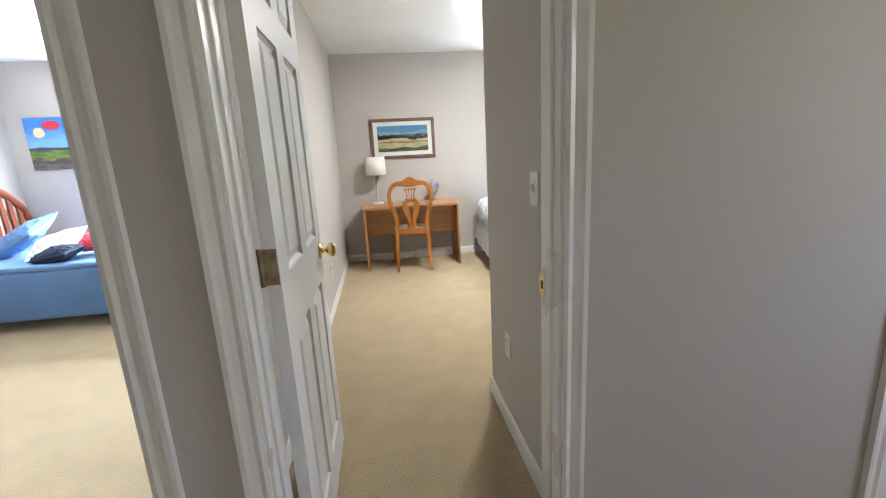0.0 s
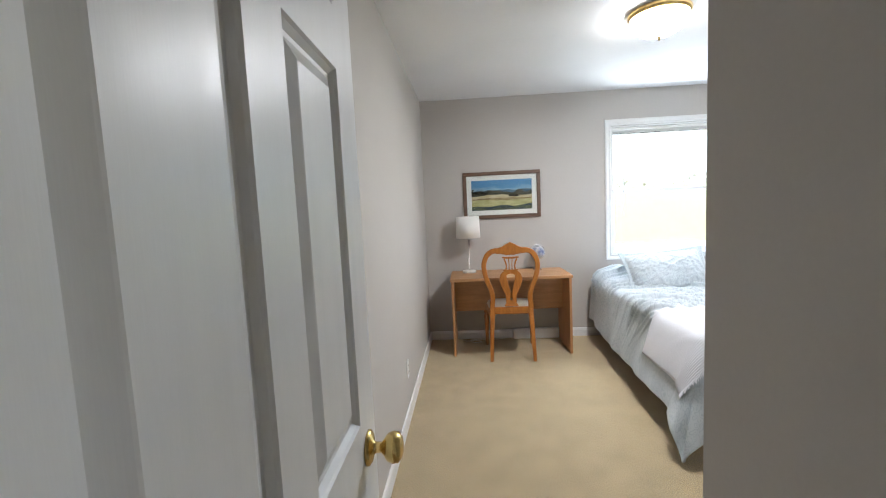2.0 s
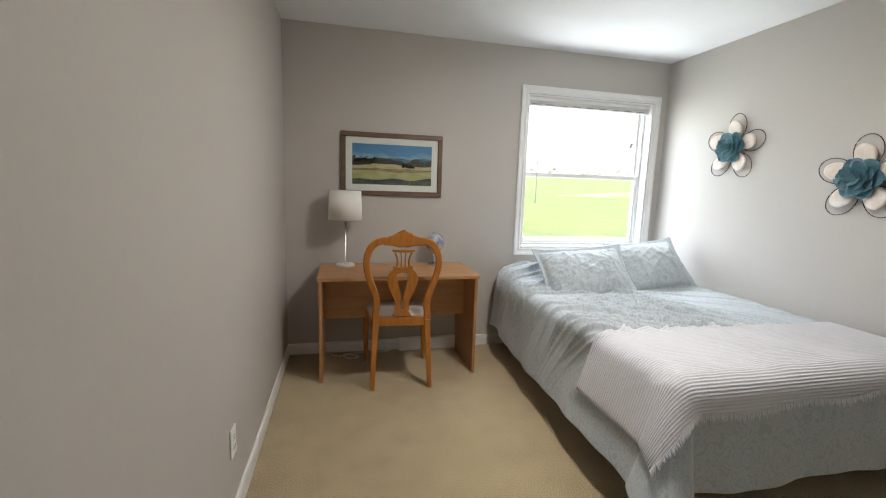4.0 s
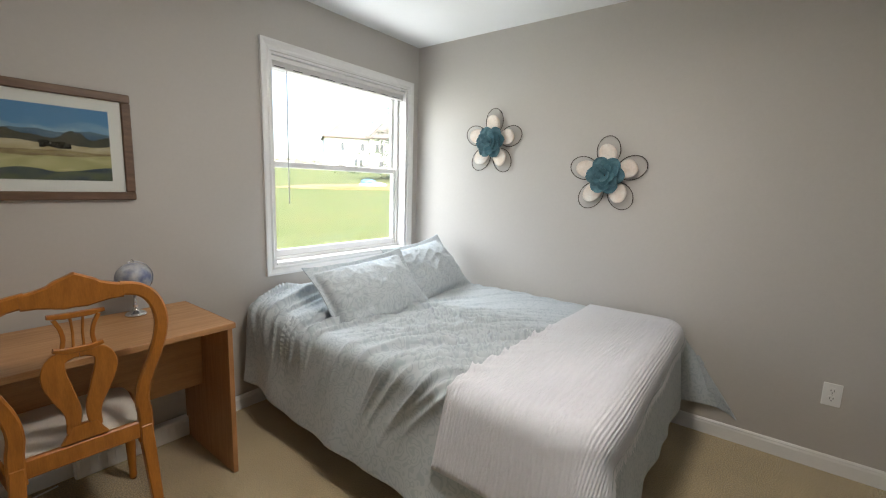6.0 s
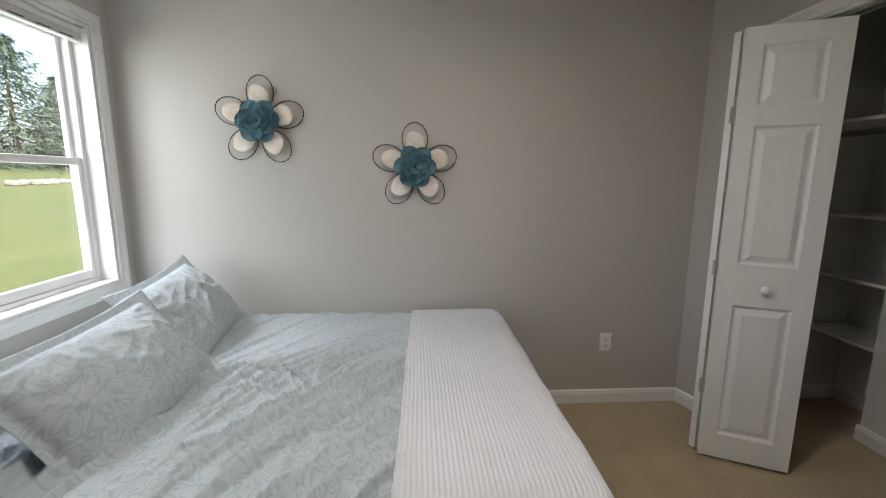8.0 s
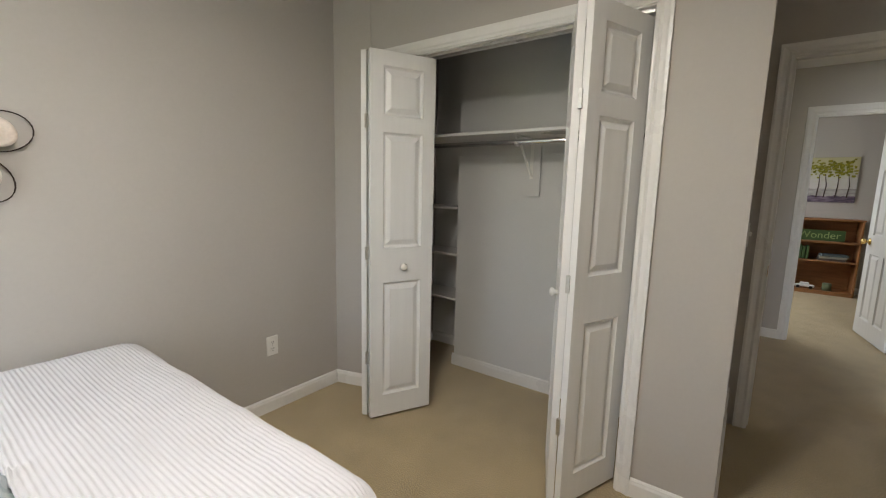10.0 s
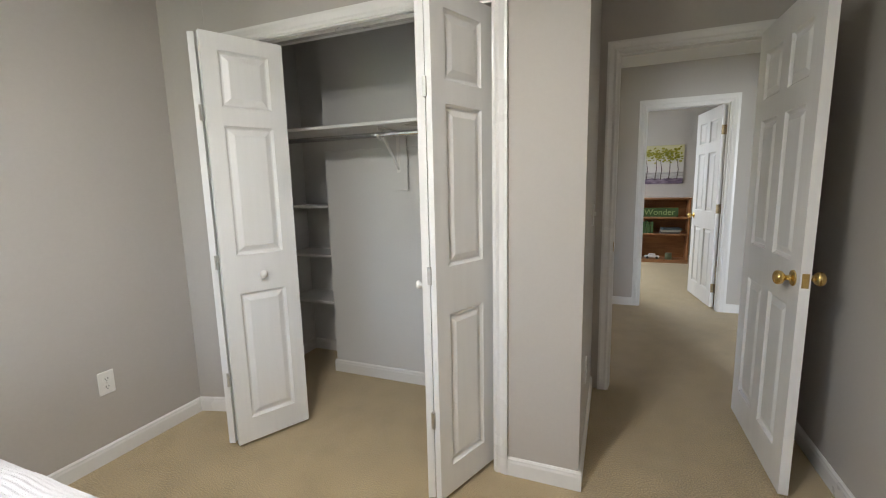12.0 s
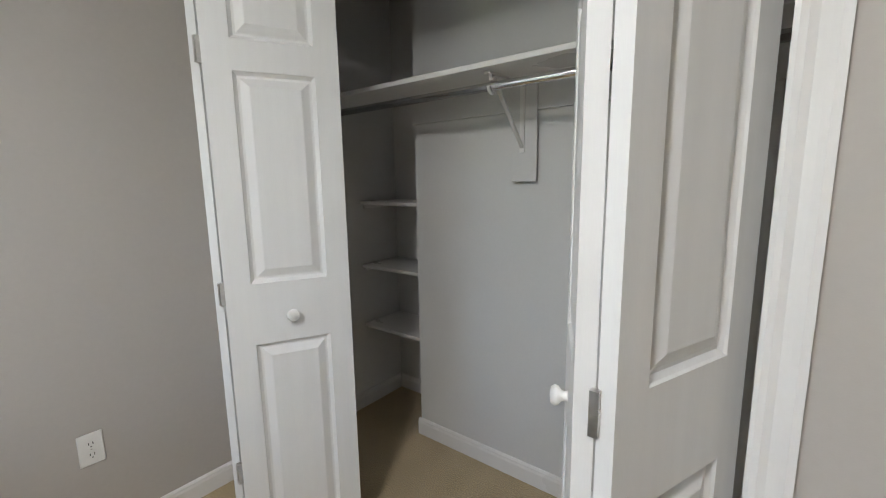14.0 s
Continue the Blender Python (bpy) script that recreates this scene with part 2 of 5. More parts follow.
def glass_mat():
    m = bpy.data.materials.new("window_glass")
    m.use_nodes = True
    nt = m.node_tree
    nt.nodes.remove(nt.nodes["Principled BSDF"])
    tr = nt.nodes.new("ShaderNodeBsdfTransparent")
    tr.inputs["Color"].default_value = (0.97, 0.98, 0.97, 1)
    gl = nt.nodes.new("ShaderNodeBsdfGlossy")
    gl.inputs["Roughness"].default_value = 0.02
    lw = nt.nodes.new("ShaderNodeLayerWeight")
    lw.inputs["Blend"].default_value = 0.25
    fr = nt.nodes.new("ShaderNodeMath")
    fr.operation = "MULTIPLY_ADD"
    fr.inputs[1].default_value, fr.inputs[2].default_value = 0.25, 0.015
    link(nt, lw.outputs["Facing"], fr.inputs[0])
    mx = nt.nodes.new("ShaderNodeMixShader")
    link(nt, fr.outputs[0], mx.inputs["Fac"])
    link(nt, tr.outputs[0], mx.inputs[1])
    link(nt, gl.outputs[0], mx.inputs[2])
    link(nt, mx.outputs[0], nt.nodes["Material Output"].inputs["Surface"])
    return m


GLASS = glass_mat()


def glow_mat(name, col, strength, base=(0.8, 0.78, 0.72)):
    m = bpy.data.materials.new(name)
    m.use_nodes = True
    b = m.node_tree.nodes["Principled BSDF"]
    b.inputs["Base Color"].default_value = (*base, 1)
    b.inputs["Roughness"].default_value = 0.3
    b.inputs["Emission Color"].default_value = (*col, 1)
    b.inputs["Emission Strength"].default_value = strength
    return m


LAMPGLASS = glow_mat("lit_frosted_glass", (1.0, 0.95, 0.88), 3.6)
# the fan's bowls are unlit; this small glow only brightens their glass
FANGLASS = glow_mat("fan_glass_added_glow", (1.0, 0.93, 0.82), 0.2)


def ramp(nt, src, stops):
    r = nt.nodes.new("ShaderNodeValToRGB")
    e = r.color_ramp.elements
    while len(e) < len(stops):
        e.new(0.5)
    for k, (p, c) in zip(e, stops):
        k.position = p
        k.color = (*c, 1)
    link(nt, src, r.inputs["Fac"])
    return r


def comforter_mat():
    """Pale blue-grey cotton with a faint scrolled damask, in cloth metres."""
    m = mat("damask_comforter", (0.45, 0.495, 0.52), 0.88, var=0.03, gvar=0.05, gs=500, bump=0.12, bs=300, coords="UV", sheen=0.15)
    nt = m.node_tree
    b = nt.nodes["Principled BSDF"]
    tc = nt.nodes.new("ShaderNodeTexCoord")
    warp = nt.nodes.new("ShaderNodeTexNoise")
    warp.inputs["Scale"].default_value = 14
    link(nt, tc.outputs["UV"], warp.inputs["Vector"])
    add = nt.nodes.new("ShaderNodeVectorMath")
    add.operation = "MULTIPLY_ADD"
    link(nt, warp.outputs["Color"], add.inputs[0])
    add.inputs[1].default_value = (0.05, 0.05, 0.0)
    link(nt, tc.outputs["UV"], add.inputs[2])
    v = nt.nodes.new("ShaderNodeTexVoronoi")
    v.feature = "SMOOTH_F1"
    v.inputs["Scale"].default_value = 30
    link(nt, add.outputs[0], v.inputs["Vector"])
    w = nt.nodes.new("ShaderNodeMath")
    w.operation = "SINE"
    mu = nt.nodes.new("ShaderNodeMath")
    mu.operation = "MULTIPLY"
    mu.inputs[1].default_value = 26
    link(nt, v.outputs["Distance"], mu.inputs[0])
    link(nt, mu.outputs[0], w.inputs[0])
    r = ramp(nt, w.outputs[0], [(0.3, (0.53, 0.565, 0.58)), (0.62, (0.35, 0.405, 0.435))])
    old = b.inputs["Base Color"].links[0].from_socket
    mx = nt.nodes.new("ShaderNodeMix")
    mx.data_type = "RGBA"
    mx.inputs["Factor"].default_value = 0.45
    link(nt, old, mx.inputs["A"])
    link(nt, r.outputs[0], mx.inputs["B"])
    link(nt, mx.outputs["Result"], b.inputs["Base Color"])
    return m


COMFORT = comforter_mat()
SHAM = COMFORT.copy()
SHAM.name = "damask_pillow_sham"


def throw_mat():
    m = mat("ribbed_white_throw", (0.70, 0.695, 0.725), 0.93, var=0.02, gvar=0.08, gs=420, bump=0.3, bs=420, coords="UV", sheen=0.3)
    return m


THROW = throw_mat()


def print_mat(name, w, h, layers, sky_top, sky_low, seed=0.0):
    """A painted landscape: layers of (height, roughness, scale, colour, second colour) laid one over the other; x and z in metres."""
    m = bpy.data.materials.new(name)
    m.use_nodes = True
    nt = m.node_tree
    b = nt.nodes["Principled BSDF"]
    b.inputs["Roughness"].default_value = 0.6
    tc = nt.nodes.new("ShaderNodeTexCoord")
    sp = nt.nodes.new("ShaderNodeSeparateXYZ")
    link(nt, tc.outputs["Object"], sp.inputs[0])
    br = nt.nodes.new("ShaderNodeTexNoise")
    br.inputs["Scale"].default_value = 16
    br.inputs["Detail"].default_value = 6
    mp = nt.nodes.new("ShaderNodeMapping")
    mp.inputs["Scale"].default_value = (0.7, 1, 2.2)
    mp.inputs["Location"].default_value = (seed, 0, 0)
    link(nt, tc.outputs["Object"], mp.inputs[0])
    link(nt, mp.outputs[0], br.inputs["Vector"])
    zr = nt.nodes.new("ShaderNodeMapRange")
    zr.inputs["From Min"].default_value, zr.inputs["From Max"].default_value = 0, h / 2
    link(nt, sp.outputs["Z"], zr.inputs["Value"])
    ad = nt.nodes.new("ShaderNodeMath")
    ad.operation = "MULTIPLY_ADD"
    link(nt, br.outputs["Fac"], ad.inputs[0])
    ad.inputs[1].default_value = 0.8
    link(nt, zr.outputs[0], ad.inputs[2])
    cur = ramp(nt, ad.outputs[0], [(0.4, sky_low), (1.0, sky_top)]).outputs[0]
    for i, (hz, amp, sc, c1, c2) in enumerate(layers):
        n = nt.nodes.new("ShaderNodeTexNoise")
        n.noise_dimensions = "1D"
        n.inputs["Scale"].default_value = sc
        n.inputs["Detail"].default_value = 4
        sx = nt.nodes.new("ShaderNodeMath")
        sx.operation = "ADD"
        sx.inputs[1].default_value = seed + i * 3.7
        link(nt, sp.outputs["X"], sx.inputs[0])
        link(nt, sx.outputs[0], n.inputs["W"])
        e = nt.nodes.new("ShaderNodeMath")
        e.operation = "MULTIPLY_ADD"
        link(nt, n.outputs["Fac"], e.inputs[0])
        e.inputs[1].default_value = amp * h
        e.inputs[2].default_value = (hz - 0.5 - amp / 2) * h
        lt = nt.nodes.new("ShaderNodeMath")
        lt.operation = "LESS_THAN"
        link(nt, sp.outputs["Z"], lt.inputs[0])
        link(nt, e.outputs[0], lt.inputs[1])
        cr = ramp(nt, br.outputs["Fac"], [(0.38, c1), (0.62, c2)])
        mx = nt.nodes.new("ShaderNodeMix")
        mx.data_type = "RGBA"
        link(nt, lt.outputs[0], mx.inputs["Factor"])
        link(nt, cur, mx.inputs["A"])
        link(nt, cr.outputs[0], mx.inputs["B"])
        cur = mx.outputs["Result"]
    link(nt, cur, b.inputs["Base Color"])
    return m


# ---- the rooms: x east, y towards the window wall ----
W, E_, N, C = -0.17, 3.01, 6.72, 3.45          # bedroom faces: west, east, north, closet front
HN, HNB = 2.345, 2.455                          # hall's north wall, hall face and room face
HS, HSB = 0.364, 0.25                           # hall's south wall
H = 2.44
C2 = 3.525                                      # closet front at the east corner
VX = 0.835                                      # vestibule's east wall
DX0, DX1, DZ = 0.022, 0.731, 2.035              # bedroom door opening
BX0, BX1 = -1.02, -0.240                        # blue room door opening
FX0, FX1 = -0.262, 0.452                        # far room door opening
WX0, WX1, WZ0, WZ1 = 1.705, 2.875, 0.845, 2.09  # window opening
CX0, CX1, CZ = 1.205, 2.70, 2.05                # closet opening


def structure(name, bm, material, label, category):
    return tagged(part(name, bm, material), label, category, kind="structure")


structure("floor", boxes((-3.8, -2.85, -0.12, 3.13, 6.9, 0.0)), CARPET, "beige cut-pile carpet running through all rooms", "floor")
structure("ceiling", boxes((-3.8, -2.85, H, 3.13, 6.9, H + 0.15)), CEIL, "flat white painted ceiling", "ceiling")
structure("wall_north", boxes((-3.8, N, 0, -2.6, N + 0.16, H), (-2.6, N, 0, -1.0, N + 0.16, 0.85), (-2.6, N, 2.09, -1.0, N + 0.16, H), (-1.0, N, 0, WX0, N + 0.16, H), (WX0, N, 0, WX1, N + 0.16, WZ0),
    (WX0, N, WZ1, WX1, N + 0.16, H), (WX1, N, 0, E_ + 0.12, N + 0.16, H)), WALL, "greige painted wall with the bedroom window", "wall")
# the gap at the hall's end is invented, to let the added lamp in
structure("wall_east", boxes((E_, -2.85, 0, E_ + 0.12, 0.9, H), (E_, 1.8, 0, E_ + 0.12, N, H), (E_, 0.9, 0, E_ + 0.12, 1.8, 1.0), (E_, 0.9, 2.1, E_ + 0.12, 1.8, H)), WALL, "greige painted wall behind the bed", "wall")
structure("wall_west", boxes((W - 0.09, HNB, 0, W, N, H)), WALL, "greige painted wall beside the desk", "wall")
structure("wall_closet_front", boxes((VX, C - 0.11, 0, CX0, C, H), (CX1, C - 0.11, 0, E_, C, H), (CX0, C - 0.11, CZ, CX1, C, H)), WALL, "greige wall round the closet opening", "wall")
structure("wall_vestibule", boxes((VX, HNB, 0, VX + 0.10, C - 0.11, H)), WALL, "greige painted wall beside the entry", "wall")
structure("wall_closet_back", boxes((VX + 0.10, 2.66, 0, 2.555, 2.78, H), (2.44, HNB, 0, 2.555, 2.66, H)), CLOSETW, "off-white painted wall at the back of the closet", "wall")
structure("wall_closet_lining", boxes((E_ - 0.006, HNB + 0.006, 0, E_, C - 0.11, H), (2.555, HNB, 0, E_, HNB + 0.006, H)), CLOSETW, "off-white painted lining of the closet alcove", "wall")
structure("wall_hall_north", boxes((-1.7, HN, 0, BX0, HNB, H), (BX0, HN, DZ, BX1, HNB, H), (BX1, HN, 0, DX0, HNB, H), (DX0, HN, DZ, DX1, HNB, H), (DX1, HN, 0, 1.755, HNB, H),
    (1.755, HN, DZ, 2.5, HNB, H), (2.5, HN, 0, E_, HNB, H)), WALL, "greige hall wall with bedroom doorways", "wall")
structure("wall_hall_south", boxes((-3.8, HSB, 0, FX0, HS, H), (FX0, HSB, DZ, FX1, HS, H), (FX1, HSB, 0, E_, HS, H)), WALL, "greige hall wall opposite the bedroom", "wall")
structure("wall_hall_west", boxes((-1.82, HS, 0, -1.7, HNB, H)), WALL, "greige painted wall at the end of the hall", "wall")
structure("wall_blue_room", boxes((-3.72, HNB, 0, -3.6, N, H), (-3.6, HNB - 0.11, 0, -1.82, HNB, H)), WALL, "greige painted walls of the next bedroom", "wall")
structure("wall_far_room", boxes((-2.3, -2.85, 0, E_, -2.73, H), (-2.42, -2.85, 0, -2.3, HSB, H), (1.72, -2.73, 0, 1.84, -2.2, H), (1.72, -2.2, 0, 1.84, -0.6, 0.85), (1.72, -2.2, 2.09, 1.84, -0.6, H),
    (1.72, -0.6, 0, 1.84, HSB, H)), WALL, "greige painted walls of the room across the hall", "wall")


# the closet front runs out of square beside the bed
stub = bmesh.new()
plan = ((CX1 + 0.066, C - 0.002), (E_, C - 0.002), (E_, C2), (CX1 + 0.066, C + 0.002))
low, high = ([stub.verts.new((x, y, z)) for x, y in plan] for z in (0, H))
stub.faces.new(low[::-1])
stub.faces.new(high)
for k in range(4):
    stub.faces.new((low[k], low[(k + 1) % 4], high[(k + 1) % 4], high[k]))
structure("wall_closet_return", stub, WALL, "greige wall between the closet and the corner", "wall")


# ---- trim ----
def baseboards(name, *runs):
    """Runs (x0, y0, x1, y1, nx, ny): along the wall's face, with the way it faces."""
    bm = bmesh.new()
    prof = ((0, 0), (0.013, 0), (0.013, 0.062), (0.010, 0.072), (0.010, 0.078), (0.004, 0.086), (0, 0.086))
    for x0, y0, x1, y1, nx, ny in runs:
        rings = [[bm.verts.new((x + nx * d, y + ny * d, z)) for d, z in prof] for x, y in ((x0, y0), (x1, y1))]
        for k in range(len(prof)):
            bm.faces.new((rings[0][k], rings[0][(k + 1) % len(prof)], rings[1][(k + 1) % len(prof)], rings[1][k]))
        bm.faces.new(rings[0])
        bm.faces.new(rings[1][::-1])
    bmesh.ops.recalc_face_normals(bm, faces=bm.faces[:])
    return structure(name, bm, TRIM, "white painted wooden baseboard", "baseboard")


baseboards("baseboard_bedroom", (W, HNB + 0.02, W, N - 0.013, 1, 0), (W, N, E_, N, 0, -1), (E_, N - 0.013, E_, C2 + 0.010, -1, 0), (E_, C2, CX1 + 0.067, C + 0.002, -0.30, 0.95),
    (CX0 - 0.062, C, VX - 0.013, C, 0, 1), (VX, C, VX, HNB + 0.02, -1, 0))
baseboards("baseboard_closet", (VX + 0.1, 2.78, 2.568, 2.78, 0, 1), (2.555, 2.78, 2.555, HNB + 0.02, 1, 0), (E_ - 0.006, C - 0.11, E_ - 0.006, HNB + 0.02, -1, 0), (2.57, HNB + 0.006, E_ - 0.02, HNB + 0.006, 0, 1))
baseboards("baseboard_hall", (BX1 + 0.062, HN, DX0 - 0.062, HN, 0, -1), (DX1 + 0.062, HN, 1.693, HN, 0, -1), (-1.7, HS, FX0 - 0.068, HS, 0, 1), (FX1 + 0.068, HS, E_, HS, 0, 1))
baseboards("baseboard_far_room", (-2.3, -2.73, 1.72, -2.73, 0, 1))


def casing(name, x0, x1, z1, y, ny, z0=None, mitre_sill=False, width=0.058):
    """Moulded casing round an opening on a wall facing ny: stepped profile, legs and head as parts."""
    root = thing(name, "white moulded door casing" if z0 is None else "white moulded window casing", "casing", kind="structure")
    r = 0.005
    zb = 0 if z0 is None else z0 - r - width
    prof = ((0, 0), (0, 0.010), (0.010, 0.014), (0.022, 0.010), (0.036, 0.014), (0.046, 0.018), (width, 0.018), (width, 0))

    def run(pts, outs, nm):
        bm = bmesh.new()
        rings = [[bm.verts.new((p[0] + o[0] * a, y + ny * d, p[1] + o[1] * a)) for a, d in prof] for p, o in zip(pts, outs)]
        n = len(prof)
        for k in range(n):
            bm.faces.new((rings[0][k], rings[0][(k + 1) % n], rings[1][(k + 1) % n], rings[1][k]))
        bm.faces.new(rings[0])
        bm.faces.new(rings[1][::-1])
        bmesh.ops.recalc_face_normals(bm, faces=bm.faces[:])
        part(nm, bm, TRIM, root)
    a, b, t = x0 - r, x1 + r, z1 + r
    lo = 0.001 if z0 is None else z0 - r
    ob = 0 if z0 is None else -1
    run([(a, lo), (a, t)], [(-1, ob), (-1, 1)], "casing_leg")
    run([(b, lo), (b, t)], [(1, ob), (1, 1)], "casing_leg")
    run([(a, t), (b, t)], [(-1, 1), (1, 1)], "casing_head")
    if z0 is not None:
        run([(a, lo), (b, lo)], [(-1, -1), (1, -1)], "casing_apron")
    return root


def jamb(name, x0, x1, z1, y0, y1, stop_y=None):
    root = thing(name, "white painted door jamb", "jamb", kind="structure")
    t = 0.003
    part("jamb_side", boxes((x0 - 0.012, y0 - t, 0.001, x0 + 0.003, y1 + t, z1)), TRIM, root)
    part("jamb_side", boxes((x1 - 0.003, y0 - t, 0.001, x1 + 0.012, y1 + t, z1)), TRIM, root)
    part("jamb_head", boxes((x0 - 0.012, y0 - t, z1 - 0.003, x1 + 0.012, y1 + t, z1 + 0.012)), TRIM, root)
    if stop_y:
        a, b = stop_y
        part("door_stop", boxes((x0, a, 0.001, x0 + 0.011, b, z1 - 0.011), bevel=0.002), TRIM, root)
        part("door_stop", boxes((x1 - 0.011, a, 0.001, x1, b, z1 - 0.011), bevel=0.002), TRIM, root)
        part("door_stop", boxes((x0, a, z1 - 0.011, x1, b, z1), bevel=0.002), TRIM, root)
    return root


casing("trim_bedroom_door_hall", DX0, DX1, DZ, HN, -1)
casing("trim_bedroom_door_room", DX0, DX1, DZ, HNB, 1)
j1 = jamb("trim_bedroom_jamb", DX0, DX1, DZ, HN, HNB, (HN + 0.035, HN + 0.07))
part("strike_plate", boxes((DX1 - 0.006, HNB - 0.026, 0.892, DX1 - 0.0032, HNB + 0.008, 0.952), bevel=0.0005), BRASS, j1, "polished brass strike plate")
part("strike_hole", boxes((DX1 - 0.0068, HNB - 0.016, 0.912, DX1 - 0.0058, HNB - 0.004, 0.934)), DARK, j1)
casing("trim_blue_door", BX0, BX1, DZ, HN, -1)
jamb("trim_blue_jamb", BX0, BX1, DZ, HN, HNB)
casing("trim_side_door", 1.755, 2.5, DZ, HN, -1)
casing("trim_far_door", FX0, FX1, DZ, HS, 1, width=0.066)
jamb("trim_far_jamb", FX0, FX1, DZ, HSB, HS, (HSB + 0.045, HSB + 0.08))
casing("trim_closet", CX0, CX1, CZ, C, 1)
jamb("trim_closet_jamb", CX0, CX1, CZ, C - 0.11, C)
tagged(part("closet_door_track", boxes((CX0 + 0.01, C - 0.05, CZ - 0.018, CX1 - 0.01, C - 0.02, CZ - 0.001)), STEEL), "grey metal track for folding doors", "track", kind="structure")


def panel_door(root, w, h, t, cols, rows, x0=0.0):
    """A moulded panel door: leaf from x0 to x0 + w, y from 0 to t, with raised panels; cols and rows are the panels' spans."""
    rec = 0.012
    bm = bmesh.new()
    xs = [0.0] + [c for s in cols for c in s] + [w]
    zs = [0.0] + [c for s in rows for c in s] + [h]
    gx, gz = sorted(set(xs)), sorted(set(zs))
    holes = {(gx.index(a), gz.index(c)) for a, b in cols for c, d in rows}
    for y, s in ((0.0, 1), (t, -1)):
        grid = {(i, k): bm.verts.new((x0 + x, y, z)) for i, x in enumerate(gx) for k, z in enumerate(gz)}
        for i in range(len(gx) - 1):
            for k in range(len(gz) - 1):
                q = [grid[i, k], grid[i + 1, k], grid[i + 1, k + 1], grid[i, k + 1]]
                if (i, k) not in holes:
                    bm.faces.new(q)
                    continue
                prev = q
                for ins, dep in ((0.003, 0.005), (0.011, rec), (0.020, rec)):
                    ring = [bm.verts.new((x0 + x, y + s * dep, z)) for x, z in ((gx[i] + ins, gz[k] + ins), (gx[i + 1] - ins, gz[k] + ins), (gx[i + 1] - ins, gz[k + 1] - ins), (gx[i] + ins, gz[k + 1] - ins))]
                    for n in range(4):
                        bm.faces.new((prev[n], prev[(n + 1) % 4], ring[(n + 1) % 4], ring[n]))
                    prev = ring
                bm.faces.new(prev)
    for a, b in (((0, 0, 0), (0, t, h)), ((w, 0, 0), (w, t, h))):
        x = x0 + a[0]
        bm.faces.new([bm.verts.new(c) for c in ((x, 0, 0), (x, t, 0), (x, t, h), (x, 0, h))])
    for z in (0, h):
        bm.faces.new([bm.verts.new(c) for c in ((x0, 0, z), (x0 + w, 0, z), (x0 + w, t, z), (x0, t, z))])
    bmesh.ops.remove_doubles(bm, verts=bm.verts[:], dist=0.0002)
    bmesh.ops.recalc_face_normals(bm, faces=bm.faces[:])
    leaf = part("leaf", bm, DOORW, root)
    for a, b in cols:
        for c, d in rows:
            for y, s in ((rec, -1), (t - rec, 1)):
                pb = bmesh.new()
                lo = [pb.verts.new((x0 + x, y, z)) for x, z in ((a + 0.018, c + 0.018), (b - 0.018, c + 0.018), (b - 0.018, d - 0.018), (a + 0.018, d - 0.018))]
                k = 0.040
                mid = [pb.verts.new((x0 + x, y + s * (rec - 0.0025), z)) for x, z in ((a + k, c + k), (b - k, c + k), (b - k, d - k), (a + k, d - k))]
                k = 0.043
                hi = [pb.verts.new((x0 + x, y + s * (rec - 0.0015), z)) for x, z in ((a + k, c + k), (b - k, c + k), (b - k, d - k), (a + k, d - k))]
                for r0, r1 in ((lo, mid), (mid, hi)):
                    for n in range(4):
                        pb.faces.new((r0[n], r0[(n + 1) % 4], r1[(n + 1) % 4], r1[n]))
                pb.faces.new(hi)
                bmesh.ops.recalc_face_normals(pb, faces=pb.faces[:])
                if s * pb.faces[-1].normal.y < 0:
                    bmesh.ops.reverse_faces(pb, faces=pb.faces[:])
                part("panel", pb, DOORW, root)
    return leaf


KNOB = ((0.0, 0.0), (0.032, 0.0), (0.032, 0.004), (0.026, 0.008), (0.012, 0.011), (0.010, 0.016), (0.010, 0.026), (0.016, 0.031), (0.025, 0.038), (0.0285, 0.048), (0.027, 0.058), (0.019, 0.064), (0.009, 0.0665), (0.0, 0.067))


def six_panel(name, m, w, label, flip=False):
    root = thing(name, label, "door", m, kind="structure")
    panel_door(root, w, 2.02, 0.035, ((0.105, w / 2 - 0.047), (w / 2 + 0.047, w - 0.105)), ((0.16, 0.79), (0.97, 1.58), (1.68, 1.90)))
    for y, a in ((0.0, 90), (0.035, -90)):
        part("door_knob", lathe(KNOB, 28), BRASS, root, "polished brass round knob", True, pose(w - 0.062, y, 0.905, a))
    part("latch_plate", boxes((w - 0.0005, 0.006, 0.877, w + 0.0012, 0.029, 0.934), bevel=0.0004), BRASS, root, "brass latch plate")
    for z in (0.2, 1.01, 1.78):
        bm = boxes((-0.0025, 0.002, z - 0.045, 0.001, 0.035, z + 0.045))
        merge(bm, lathe(((0.0065, z - 0.047), (0.0065, z + 0.047)), 12, pose(-0.003, 0.041 if not flip else -0.006, 0)))
        part("hinge", bm, AGED, root, "aged brass butt hinge")
    return root


# bedroom door, swung open along the west wall; its hall face now looks east
six_panel("door_1", pose(DX0 + 0.046, HNB + 0.024, 0.012, 0, 0, 90.7), 0.728, "white six-panel door standing open, brass knob")
# far room's door, opened inwards
six_panel("door_2", pose(FX0 + 0.012, HSB - 0.002, 0.012, 0, 0, -82), 0.708, "white six-panel door standing ajar in the room across the hall", True)
d3 = thing("door_3", "white closed door in the hall", "door", pose(1.758, HN + 0.02, 0.012), kind="structure")
